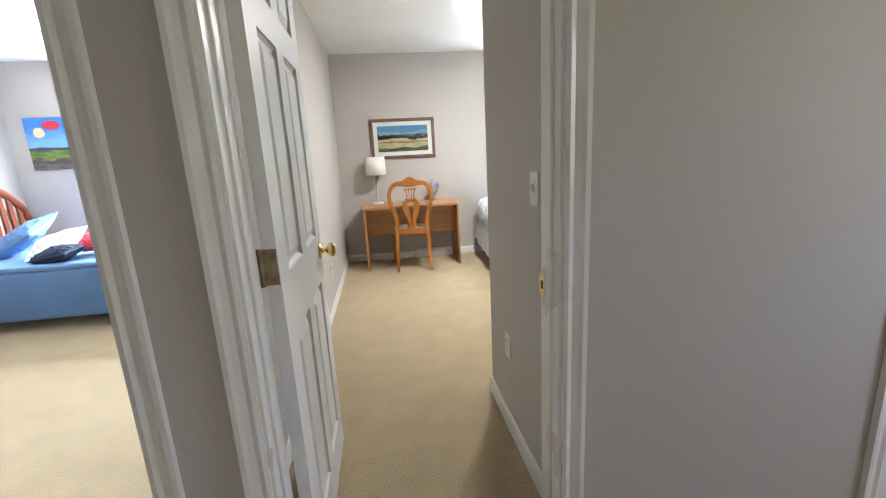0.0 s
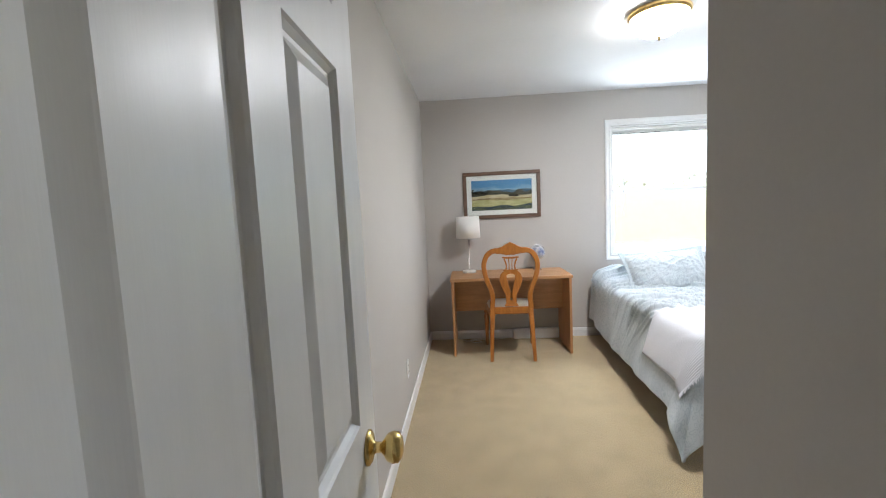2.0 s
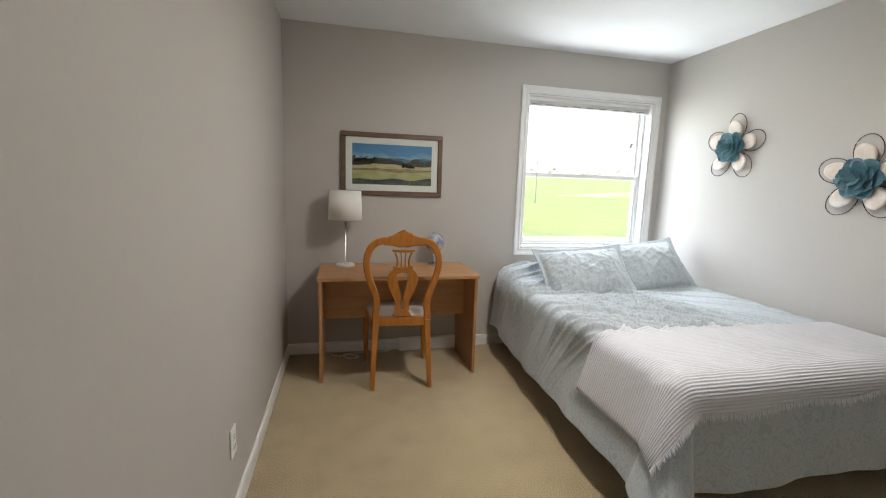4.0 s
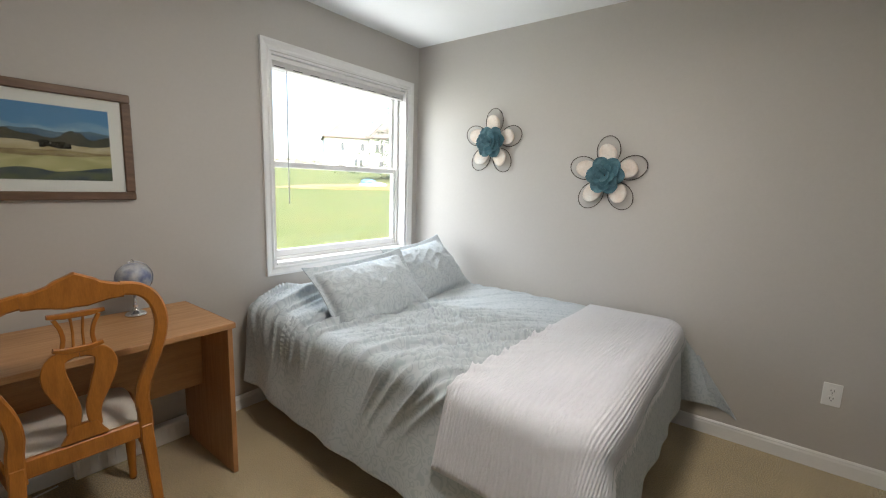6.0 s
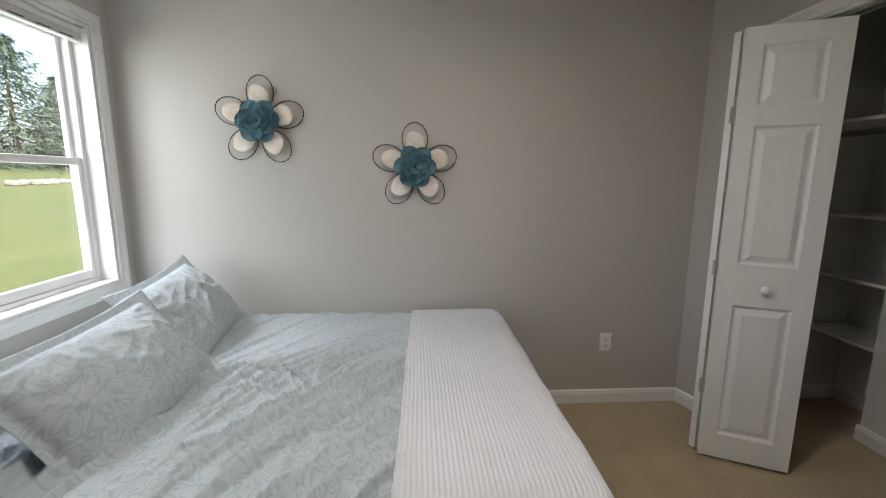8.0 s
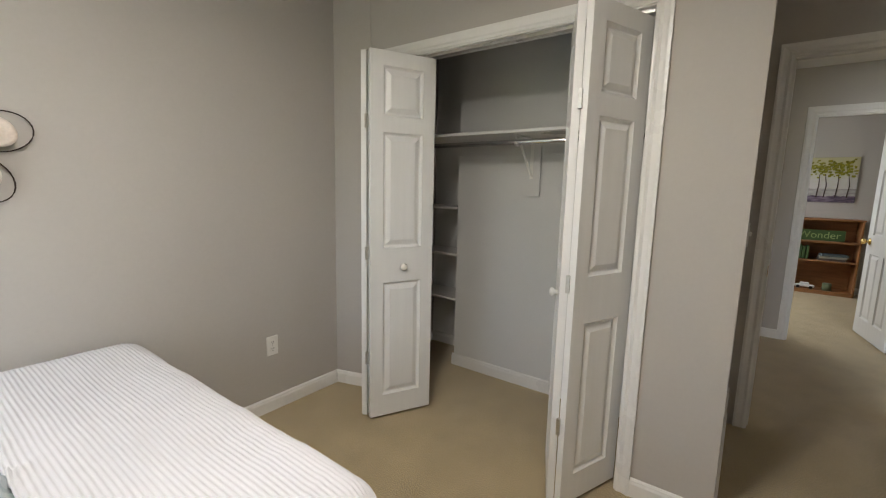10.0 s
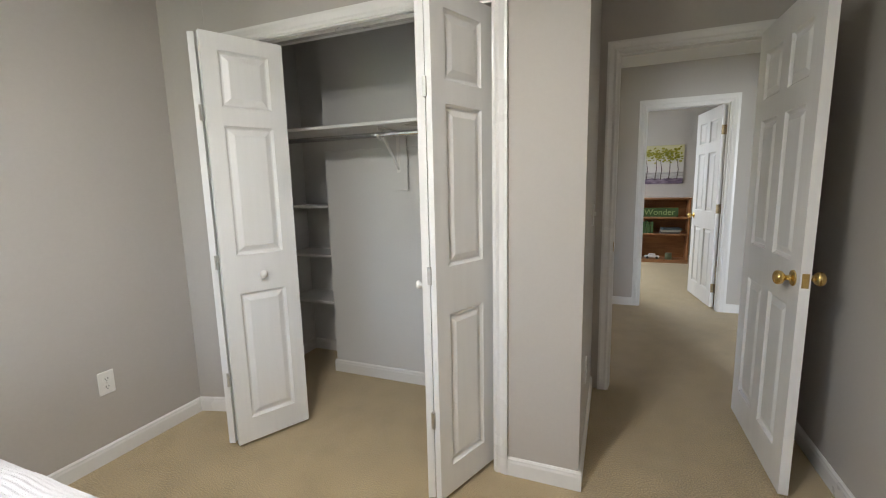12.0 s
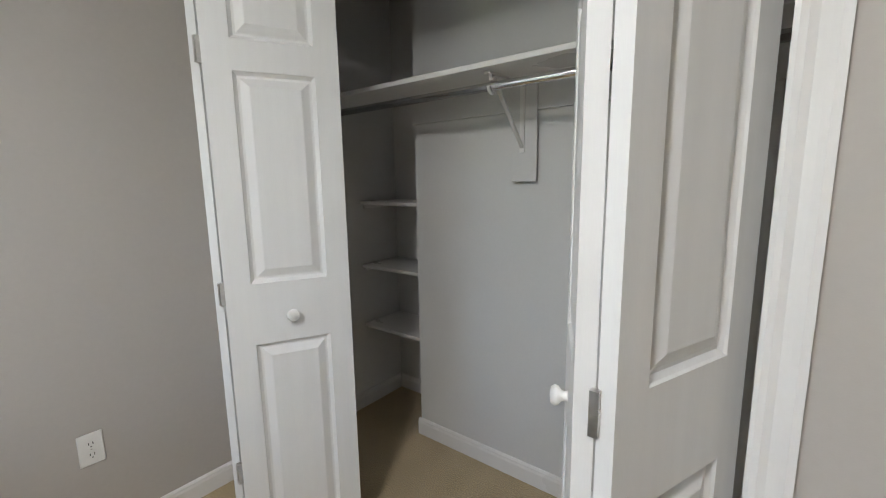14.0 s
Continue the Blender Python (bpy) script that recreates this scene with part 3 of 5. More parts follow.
panel_door(d3, 0.739, 2.02, 0.035, ((0.105, 0.322), (0.417, 0.634)), ((0.16, 0.79), (0.97, 1.58), (1.68, 1.90)))


def bifold_leaf(root, nm, m, w, knob_side=0):
    lf = new(nm)
    lf.parent = root
    lf.matrix_basis = m
    return lf


def bifold(name, pivot, fold, fold2, track, label, knob, shift=0.0):
    """Two hinged narrow leaves, standing folded: pivot to fold, and fold2 to track; all in plan."""
    root = thing(name, label, "closet door", pose(0, 0, 0.018), group="folding closet doors")
    rows = ((0.125, 0.785), (0.978, 1.595), (1.68, 1.93))
    for nm, a, b, side in (("leaf_frame", pivot, fold, 0), ("leaf_frame", fold2, track, 1)):
        d = Vector((b[0] - a[0], b[1] - a[1]))
        w = d.length
        ang = math.degrees(math.atan2(d.y, d.x))
        holder = thing("folding_leaf", "", "", pose(a[0], a[1], 0, 0, 0, ang) @ pose(0, shift, 0))
        holder.parent = root
        panel_door(holder, w, 2.005, 0.030, ((0.072, w - 0.072),), rows)
        if side:
            y = 0.0 if knob > 0 else 0.030
            part("knob", lathe(((0.0, 0.0), (0.011, 0.0), (0.009, 0.006), (0.010, 0.012), (0.018, 0.018), (0.0200, 0.025), (0.015, 0.032), (0.0, 0.034)), 20), PLASTIC, holder, "round white knob", True,
                 pose(w * 0.5, y, 0.872, 90 if knob > 0 else -90))
    f = Vector(((fold[0] + fold2[0]) / 2, (fold[1] + fold2[1]) / 2))
    for z in (0.35, 0.95, 1.65):
        part("hinge", boxes((f.x - 0.007, f.y - 0.014, z - 0.035, f.x + 0.007, f.y + 0.001, z + 0.035)), STEEL, root, "small steel hinge")
    return root


# leaves are given by the corners of their y = 0 faces
bifold("folding_door", (2.69, 3.405), (2.537, 3.742), (2.468, 3.742), (2.301, 3.411), "white folding closet door standing half folded, three panels", 1)
bifold("folding_door", (1.222, 3.40), (1.353, 3.737), (1.412, 3.737), (1.555, 3.40), "white folding closet door folded open beside the pillar", -1, -0.03)

# ---- bedroom window ----
win = thing("window_1", "white vinyl double-hung window above the bed", "window", kind="structure")
YW = N + 0.085
part("window_liner", boxes((WX0 - 0.001, N - 0.002, WZ0 - 0.012, WX0 + 0.012, YW + 0.07, WZ1), (WX1 - 0.012, N - 0.002, WZ0 - 0.012, WX1 + 0.001, YW + 0.07, WZ1), (WX0 + 0.012, N - 0.002, WZ1 - 0.012, WX1 - 0.012, YW + 0.07, WZ1 + 0.001)), TRIM, win)
part("window_sill", boxes((WX0 + 0.012, N - 0.004, WZ0 - 0.012, WX1 - 0.012, YW + 0.07, WZ0 + 0.006), bevel=0.003), TRIM, win)
a, b, z0, z1 = WX0 + 0.012, WX1 - 0.012, WZ0 + 0.006, WZ1 - 0.012
part("window_frame", boxes((a, YW - 0.01, z0, a + 0.022, YW + 0.06, z1), (b - 0.022, YW - 0.01, z0, b, YW + 0.06, z1), (a + 0.022, YW - 0.01, z1 - 0.022, b - 0.022, YW + 0.06, z1), (a + 0.022, YW - 0.01, z0, b - 0.022, YW + 0.06, z0 + 0.02), bevel=0.002), TRIM, win)
ZM = 1.455


def sash(nm, y, za, zb, low):
    s = part(nm, boxes((a + 0.022, y, za, a + 0.044, y + 0.026, zb), (b - 0.044, y, za, b - 0.022, y + 0.026, zb), (a + 0.044, y, za, b - 0.044, y + 0.026, za + low), (a + 0.044, y, zb - 0.036, b - 0.044, y + 0.026, zb), bevel=0.003), TRIM, win)
    p = part("pane", boxes((a + 0.038, y + 0.011, za + low - 0.005, b - 0.038, y + 0.015, zb - 0.03)), GLASS, s, "clear glass")
    p.visible_shadow = False


sash("lower_sash", YW, z0 + 0.02, ZM + 0.018, 0.045)
sash("upper_sash", YW + 0.029, ZM - 0.018, z1 - 0.022, 0.036)
part("sash_lock", boxes((2.26, YW + 0.002, ZM + 0.018, 2.32, YW + 0.024, ZM + 0.03), bevel=0.004), PLASTIC, win, "white sash lock")
casing("trim_window", WX0, WX1, WZ1, N, -1, z0=WZ0 - 0.005)

blind = thing("window_blind", "white mini blind pulled all the way up", "blind", pose(0, 0, 0))
part("headrail", boxes((a + 0.004, N + 0.018, z1 - 0.030, b - 0.004, N + 0.052, z1 - 0.002), bevel=0.003), PLASTIC, blind)
for k in range(7):
    part("slat", boxes((a + 0.008, N + 0.020, z1 - 0.036 - k * 0.0035, b - 0.008, N + 0.048, z1 - 0.034 - k * 0.0035)), PLASTIC, blind)
part("bottom_rail", boxes((a + 0.008, N + 0.021, z1 - 0.072, b - 0.008, N + 0.047, z1 - 0.060), bevel=0.004), PLASTIC, blind)
for k in range(9):
    x = a + 0.08 + k * (b - a - 0.16) / 8
    part("ladder_clip", boxes((x - 0.045, N + 0.0195, z1 - 0.059, x + 0.02, N + 0.0485, z1 - 0.0572)), DARK, blind)
part("wand", tube([(1.833, N + 0.03, z1 - 0.04), (1.834, N + 0.035, 1.6), (1.836, N + 0.036, 1.21)], 0.0034, 6), mat("smoke_plastic", (0.35, 0.35, 0.34), 0.3, bump=0.0), blind, "clear grey tilt wand")

# unseen windows, added where the neighbouring rooms' lamps shine in
for nm, rows in (("window_2", ((-2.6, N + 0.05, 0.85, -2.54, N + 0.11, 2.09), (-1.06, N + 0.05, 0.85, -1.0, N + 0.11, 2.09), (-2.54, N + 0.05, 1.44, -1.06, N + 0.11, 1.49), (-2.54, N + 0.05, 0.85, -1.06, N + 0.11, 0.9), (-2.54, N + 0.05, 2.04, -1.06, N + 0.11, 2.09))),
                 ("window_3", ((1.76, -2.2, 0.85, 1.80, -2.14, 2.09), (1.76, -0.66, 0.85, 1.80, -0.6, 2.09), (1.76, -2.14, 1.44, 1.80, -0.66, 1.49), (1.76, -2.14, 0.85, 1.80, -0.66, 0.9), (1.76, -2.14, 2.04, 1.80, -0.66, 2.09)))):
    structure(nm, boxes(*rows), TRIM, "white frame of an unseen window added to a neighbouring room", "window")


# ---- switches and outlets ----
def outlet(m, kind):
    root = thing("wall_switch" if kind == "switch" else "wall_outlet", "white light switch in a plate" if kind == "switch" else "white double electrical outlet in a plate", "switch" if kind == "switch" else "outlet", m)
    part("plate", boxes((-0.036, -0.006, -0.058, 0.036, 0.0, 0.058), bevel=0.003), PLASTIC, root)
    if kind == "switch":
        part("toggle", boxes((-0.005, -0.016, -0.006, 0.005, -0.005, 0.014), bevel=0.002), PLASTIC, root)
        part("surround", boxes((-0.008, -0.0068, -0.014, 0.008, -0.0055, 0.014)), SEATF, root)
    else:
        for z in (-0.02, 0.02):
            o = part("socket", lathe(((0.017, 0.0), (0.017, 0.0025), (0.0, 0.0028)), 20, pose(0, -0.0058, z, 90)), PLASTIC, root)
            for x in (-0.006, 0.006):
                part("slot", boxes((x - 0.0012, -0.0094, z - 0.002, x + 0.0012, -0.0085, z + 0.007)), DARK, o)
            part("slot", boxes((-0.002, -0.0094, z - 0.011, 0.002, -0.0085, z - 0.007)), DARK, o)
    for z in ((-0.03, 0.03) if kind == "switch" else (0,)):
        part("screw", lathe(((0.003, 0.0), (0.003, 0.001), (0, 0.0012)), 10, pose(0, -0.006, z, 90)), STEEL, root)
    return root


outlet(pose(E_, 4.004, 0.396, 0, 0, -90), "outlet")
outlet(pose(VX, 2.79, 1.14, 0, 0, -90), "switch")
outlet(pose(VX, 3.142, 0.415, 0, 0, -90), "outlet")
outlet(pose(W, 5.06, 0.33, 0, 0, 90), "outlet")
outlet(pose(-0.53, HS, 1.13, 0, 0, 180), "switch")
reg = thing("floor_register", "white metal heating register on the baseboard", "register", pose(0.92, N - 0.0145, 0.0))
part("housing", boxes((-0.24, -0.045, 0.001, 0.24, 0, 0.105), bevel=0.006), TRIM, reg)
for k in range(14):
    part("louvre", boxes((-0.22 + k * 0.032, -0.048, 0.03, -0.204 + k * 0.032, -0.0445, 0.085)), TRIM, reg)
cord = tube(catmull([(0.12, 6.66, 0.03), (0.2, 6.62, 0.006), (0.3, 6.64, 0.006), (0.36, 6.58, 0.006), (0.28, 6.56, 0.006), (0.25, 6.63, 0.012), (0.34, 6.66, 0.008), (0.5, 6.655, 0.006), (0.62, 6.65, 0.02)], 6), 0.0035, 6)
tagged(part("power_cord", cord, PLASTIC, None, "", True), "loose white lamp cord coiled on the carpet", "cord")

# ---- ceiling lamp ----
cl = thing("ceiling_light", "flush brass ceiling light with a unlit glass bowl brightened by an added glow", "ceiling lamp", pose(1.42, 5.03, H))
part("pan", lathe(((0.0, -0.001), (0.165, -0.001), (0.172, -0.012), (0.168, -0.030), (0.160, -0.036), (0.0, -0.036)), 40), BRASS, cl, "polished brass pan", True)
part("bowl", lathe(((0.158, -0.037), (0.156, -0.055), (0.140, -0.085), (0.110, -0.112), (0.07, -0.130), (0.02, -0.138), (0.0, -0.139)), 40), LAMPGLASS, cl, "lit frosted glass bowl", True)
part("finial", lathe(((0.0, -0.138), (0.013, -0.139), (0.012, -0.147), (0.006, -0.152), (0.009, -0.158), (0.0, -0.166)), 16), BRASS, cl, "small brass finial", True)

# ---- closet fittings ----
cs = thing("closet_shelf", "white closet shelf with a chrome hanging rod", "shelf", pose(0, 0, 0))
part("shelf_board", boxes((VX + 0.102, 2.782, 1.652, E_ - 0.008, 3.10, 1.670), bevel=0.002), TRIM, cs)
part("cleat", boxes((VX + 0.102, 2.7805, 1.555, 2.555, 2.798, 1.651)), CLOSETW, cs, "painted wall cleat")
part("rod", tube([(VX + 0.11, 3.03, 1.606), (E_ - 0.01, 3.03, 1.606)], 0.0145, 14), CHROME, cs, "chrome hanging rod", True)
bk = part("backplate", boxes((1.925, 2.7985, 1.29, 2.03, 2.806, 1.651), bevel=0.001), CLOSETW, cs)
br = bmesh.new()
for r in ((1.974, 2.8065, 1.40, 1.994, 2.8105, 1.65), (1.974, 2.811, 1.643, 1.994, 3.06, 1.650)):
    add_box(br, *r)
tube([(1.984, 2.812, 1.42), (1.984, 2.93, 1.545), (1.984, 3.02, 1.64)], 0.008, 8, bm=br)
hook = [(1.984, 3.03 + 0.022 * math.cos(radians(t)), 1.606 + 0.022 * math.sin(radians(t))) for t in range(70, 360, 24)]
tube([(1.984, 3.04, 1.645)] + hook, 0.006, 8, bm=br)
part("bracket", br, PLASTIC, cs, "white steel shelf-and-rod bracket")
for z in (1.185, 0.835, 0.492):
    s = thing("alcove_shelf", "plain white shelf in the closet alcove", "shelf", pose(2.783, 2.61, z), group="shelves of the alcove")
    part("board", boxes((-0.222, -0.145, -0.009, 0.212, 0.14, 0.009), bevel=0.002), TRIM, s)
    for x0, x1 in ((-0.2265, -0.212), (0.206, 0.2205)):
        part("cleat", boxes((x0, -0.14, -0.03, x1, 0.11, -0.0095)), TRIM, s)

# ---- desk ----
desk = thing("desk", "oak laminate writing desk with solid side panels", "desk", pose(0.63, 6.435, 0))
part("desktop", boxes((-0.548, -0.262, 0.697, 0.548, 0.262, 0.722), bevel=0.002), DESKW, desk)
part("edge_band", boxes((0.5485, -0.26, 0.698, 0.5500, 0.26, 0.721)), DESKV, desk)
part("side_panel", boxes((-0.54, -0.25, 0.0, -0.518, 0.25, 0.696), bevel=0.0015), DESKV, desk)
part("side_panel", boxes((0.518, -0.25, 0.0, 0.540, 0.25, 0.696), bevel=0.0015), DESKV, desk)
part("modesty_panel", boxes((-0.517, 0.02, 0.36, 0.517, 0.038, 0.696), bevel=0.001), DESKW, desk)

# ---- desk lamp ----
lamp = thing("desk_lamp", "nickel table lamp with a white drum shade", "table lamp", pose(0.262, 6.56, 0.7225))
part("base", lathe(((0.0, 0.0), (0.064, 0.0), (0.066, 0.004), (0.066, 0.018), (0.062, 0.022), (0.0, 0.023)), 36), MARBLE, lamp, "round white stone base", True)
part("base_rim", lathe(((0.0662, 0.003), (0.0672, 0.003), (0.0672, 0.009), (0.0662, 0.009)), 36), STEEL, lamp)
part("pole", lathe(((0.009, 0.0225), (0.0085, 0.03), (0.006, 0.034), (0.006, 0.44), (0.0, 0.441)), 14), STEEL, lamp, "slim brushed nickel pole", True)
part("shade", lathe(((0.121, 0.345), (0.113, 0.555), (0.1115, 0.555), (0.1195, 0.345)), 48), SHADE, lamp, "white linen drum shade", True)
part("spider", boxes((-0.1145, -0.002, 0.44, 0.1145, 0.002, 0.444), (-0.002, -0.1145, 0.44, 0.002, 0.1145, 0.444)), STEEL, lamp)
part("pull_chain", tube([(-0.03, 0.0, 0.36), (-0.031, 0, 0.31), (-0.031, 0, 0.255)], 0.0012, 5), STEEL, lamp)
part("pull_bead", lathe(((0.0, 0.0), (0.004, 0.004), (0.0, 0.01)), 8, pose(-0.031, 0, 0.246)), STEEL, lamp)

# ---- globe ----
OCEAN = mat("globe_map", (0.60, 0.60, 0.59), 0.3, var=0.0, vs=14, gvar=0.1, bump=0.0, tint=(0.015, 0.05, 0.19))
gl = thing("desk_globe", "small blue and silver globe on a chrome stand", "globe", pose(0.935, 6.60, 0.7225))
part("stand", lathe(((0.0, 0.0), (0.042, 0.0), (0.043, 0.006), (0.036, 0.014), (0.018, 0.022), (0.008, 0.034), (0.011, 0.044), (0.007, 0.056), (0.006, 0.094), (0.0, 0.095)), 24), CHROME, gl, "turned chrome foot", True)
sph = bmesh.new()
bmesh.ops.create_uvsphere(sph, u_segments=32, v_segments=20, radius=0.070)
part("ball", sph, OCEAN, gl, "map ball with dark blue sea", True, pose(0, 0, 0.172, 0, 20, 0))
part("meridian", tube([(0.077 * math.sin(radians(t)), 0, 0.172 - 0.077 * math.cos(radians(t))) for t in range(0, 196, 13)], 0.003, 6), CHROME, gl, "chrome meridian arm")
part("cap", lathe(((0.0, 0.0), (0.008, 0.0), (0.006, 0.01), (0.0, 0.014)), 12, pose(0.0, 0, 0.246)), CHROME, gl)


# ---- chair ----
def chair(m):
    root = thing("dining_chair", "honey oak chair with lyre back and cream seat pad", "chair", m)
    bow = lambda z: -0.10 * max(0, z - 0.42) ** 1.25
    side = [(0.168, 0.40), (0.168, 0.50), (0.162, 0.56), (0.172, 0.63), (0.205, 0.72), (0.226, 0.80), (0.228, 0.87), (0.205, 0.935), (0.165, 0.972), (0.11, 0.985)]
    for s in (-1, 1):
        pts = [(s * p.x, p.y) for p in catmull([Vector((x, z, 0)) for x, z in side], 6)]
        n = len(pts)
        w = [0.047 - 0.006 * math.sin(math.pi * i / n) for i in range(n)]
        part("stile", ribbon(pts, w, -0.013, 0.013, bow, bevel=0.006), OAK, root)
        rear = bmesh.new()
        rings = []
        for x, y, z, h in ((s * 0.188, -0.045, 0.0, 0.014), (s * 0.180, -0.022, 0.2, 0.017), (s * 0.170, 0.0, 0.40, 0.020), (s * 0.168, 0.0, 0.46, 0.018)):
            rings.append([rear.verts.new((x + a_ * h, y + b_ * h, z)) for a_, b_ in ((-1, -1), (1, -1), (1, 1), (-1, 1))])
        for p, q in zip(rings, rings[1:]):
            for k in range(4):
                rear.faces.new((p[k], p[(k + 1) % 4], q[(k + 1) % 4], q[k]))
        rear.faces.new(rings[0][::-1])
        rear.faces.new(rings[-1])
        bmesh.ops.bevel(rear, geom=rear.edges[:], offset=0.003, segments=1, affect="EDGES")
        bmesh.ops.recalc_face_normals(rear, faces=rear.faces[:])
        part("rear_leg", rear, OAK, root)
        part("front_leg", lathe(((0.012, 0.0), (0.016, 0.02), (0.014, 0.04), (0.020, 0.20), (0.024, 0.30), (0.018, 0.315), (0.024, 0.33), (0.024, 0.40), (0.0, 0.401)), 16, pose(s * 0.218, 0.43, 0)), OAK, root, "", True)
        part("seat_rail", boxes((-0.011, 0.0, 0.375, 0.011, 0.445, 0.43), bevel=0.003), OAK, root, "", False, pose(s * 0.176, 0.005, 0, 0, 0, -s * 5.5))
        # lyre arms of the splat
        ly = catmull([Vector((s * x, z, 0)) for x, z in ((0.030, 0.52), (0.027, 0.59), (0.050, 0.665), (0.066, 0.73), (0.055, 0.775), (0.020, 0.792), (0.0, 0.792))], 6)
        lw = [0.034 + 0.030 * math.sin(math.pi * min(1, i / (len(ly) - 1) * 1.15)) ** 2 for i in range(len(ly))]
        part("splat_arm", ribbon([(p.x, p.y) for p in ly], lw, -0.007, 0.007, bow, bevel=0.003), OAK, root)
        vs_ = catmull([Vector((s * x, z, 0)) for x, z in ((0.040, 0.815), (0.036, 0.845), (0.042, 0.88), (0.055, 0.91))], 5)
        part("splat_string", ribbon([(p.x, p.y) for p in vs_], 0.012, -0.006, 0.006, bow, bevel=0.002), OAK, root)
        part("splat_string", ribbon([(s * 0.013, 0.812), (s * 0.012, 0.86), (s * 0.016, 0.912)], 0.007, -0.005, 0.005, bow, bevel=0.0015), OAK, root)
    crest = [(-0.125, 0.984), (-0.09, 0.984), (-0.06, 0.982), (-0.04, 0.985), (0.0, 0.987), (0.04, 0.985), (0.06, 0.982), (0.09, 0.984), (0.125, 0.984)]
    part("crest_rail", ribbon([(x, 0.972 + 0.014 * math.cos(x / 0.13 * 1.2) + (0.013 * (1 + math.cos(min(1, abs(x) / 0.045) * math.pi)) / 2)) for x, z in crest for _ in (0,)],
         [0.047, 0.056, 0.072, 0.092, 0.112, 0.092, 0.072, 0.056, 0.047], -0.014, 0.014, bow, bevel=0.006), OAK, root, "shaped crest rail")
    part("splat_cap", ribbon([(-0.070, 0.922), (-0.03, 0.918), (0.03, 0.918), (0.070, 0.922)], [0.012, 0.018, 0.018, 0.012], -0.010, 0.010, bow, bevel=0.003), OAK, root)
    part("splat_collar", ribbon([(-0.062, 0.812), (-0.03, 0.803), (0.03, 0.803), (0.062, 0.812)], [0.014, 0.020, 0.020, 0.014], -0.010, 0.010, bow, bevel=0.003), OAK, root)
    part("splat_foot", ribbon([(0.0, 0.485), (0.0, 0.505), (0.0, 0.54)], [0.125, 0.10, 0.066], -0.009, 0.009, bow, bevel=0.003), OAK, root)
    part("back_rail", boxes((-0.150, -0.010, 0.415, 0.150, 0.012, 0.478), bevel=0.004), OAK, root)
    part("front_rail", boxes((-0.20, 0.422, 0.375, 0.20, 0.444, 0.43), bevel=0.003), OAK, root)
    seat = bmesh.new()
    n, rr = 26, 14
    for j in range(rr + 1):
        for i in range(n + 1):
            u, v = i / n * 2 - 1, j / rr * 2 - 1
            y = 0.235 + v * 0.225
            hw = 0.175 + 0.048 * (v + 1) / 2
            e = (1 - abs(u) ** 5) * (1 - abs(v) ** 5)
            seat.verts.new((u * hw, y, 0.432 + 0.045 * max(0, e) ** 0.5))
    seat.verts.ensure_lookup_table()
    for j in range(rr):
        for i in range(n):
            k = j * (n + 1) + i
            seat.faces.new([seat.verts[k], seat.verts[k + 1], seat.verts[k + n + 2], seat.verts[k + n + 1]])
    part("seat", seat, SEATF, root, "cream upholstered seat pad", True)
    return root


chair(pose(0.618, 6.075, 0, 0, 0, -1.5))

# ---- framed print over the desk ----
pic = thing("framed_print", "landscape print in a brown wooden frame", "picture", pose(0.616, N, 1.477))
hw, hh = 0.386, 0.234
for nm, r in (("frame_rail", (-hw, -0.024, hh - 0.036, hw, -0.001, hh)), ("frame_rail", (-hw, -0.024, -hh, hw, -0.001, -hh + 0.036)), ("frame_stile", (-hw, -0.0235, -hh + 0.036, -hw + 0.036, -0.001, hh - 0.036)), ("frame_stile", (hw - 0.036, -0.0235, -hh + 0.036, hw, -0.001, hh - 0.036))):
    part(nm, boxes(r, bevel=0.004), WALNUT, pic)
part("mat_board", boxes((-hw + 0.034, -0.012, -hh + 0.034, hw - 0.034, -0.004, hh - 0.034)), MATB, pic, "white mat board")
LAND = print_mat("landscape_print", 0.60, 0.30, [
    (0.66, 0.16, 5, (0.05, 0.11, 0.18), (0.10, 0.17, 0.22)), (0.62, 0.30, 7, (0.03, 0.035, 0.02), (0.07, 0.06, 0.03)), (0.50, 0.16, 4, (0.44, 0.36, 0.20), (0.52, 0.46, 0.30)),
    (0.40, 0.10, 5, (0.18, 0.12, 0.05), (0.33, 0.27, 0.12)), (0.34, 0.14, 3, (0.36, 0.34, 0.14), (0.48, 0.44, 0.22)), (0.14, 0.16, 4, (0.03, 0.05, 0.07), (0.10, 0.12, 0.06))],
    (0.08, 0.24, 0.45), (0.42, 0.55, 0.58), 1.3)
part("print", boxes((-0.302, -0.0145, -0.150, 0.302, -0.0125, 0.150)), LAND, pic, "painted hills under a blue sky")
DAUB = mat("painted_tree_daubs", (0.05, 0.045, 0.025), 0.7, var=0.3, vs=40)
rng = random.Random(8)
for cx, cz, wx, wz, count in ((-0.215, 0.028, 0.078, 0.030, 70), (0.115, -0.004, 0.042, 0.012, 26)):
    daubs = bmesh.new()
    for k in range(count):
        x = cx + max(-1.0, min(1.0, rng.gauss(0, 0.55))) * wx
        z = cz + max(-1.0, min(1.0, rng.gauss(-0.1, 0.55))) * wz
        r = rng.uniform(0.005, 0.012)
        add_box(daubs, x - r, -0.0150 - 0.00004 * k / count, z - r * 0.6, x + r, -0.0140, z + r * 0.6, bevel=r * 0.3)
    tagged(part("painted_trees", daubs, DAUB, pic, "dark painted clump of trees"), kind="stuff")
part("glazing", boxes((-hw + 0.035, -0.018, -hh + 0.035, hw - 0.035, -0.016, hh - 0.035)), GLASS, pic, "clear picture glass").visible_shadow = False


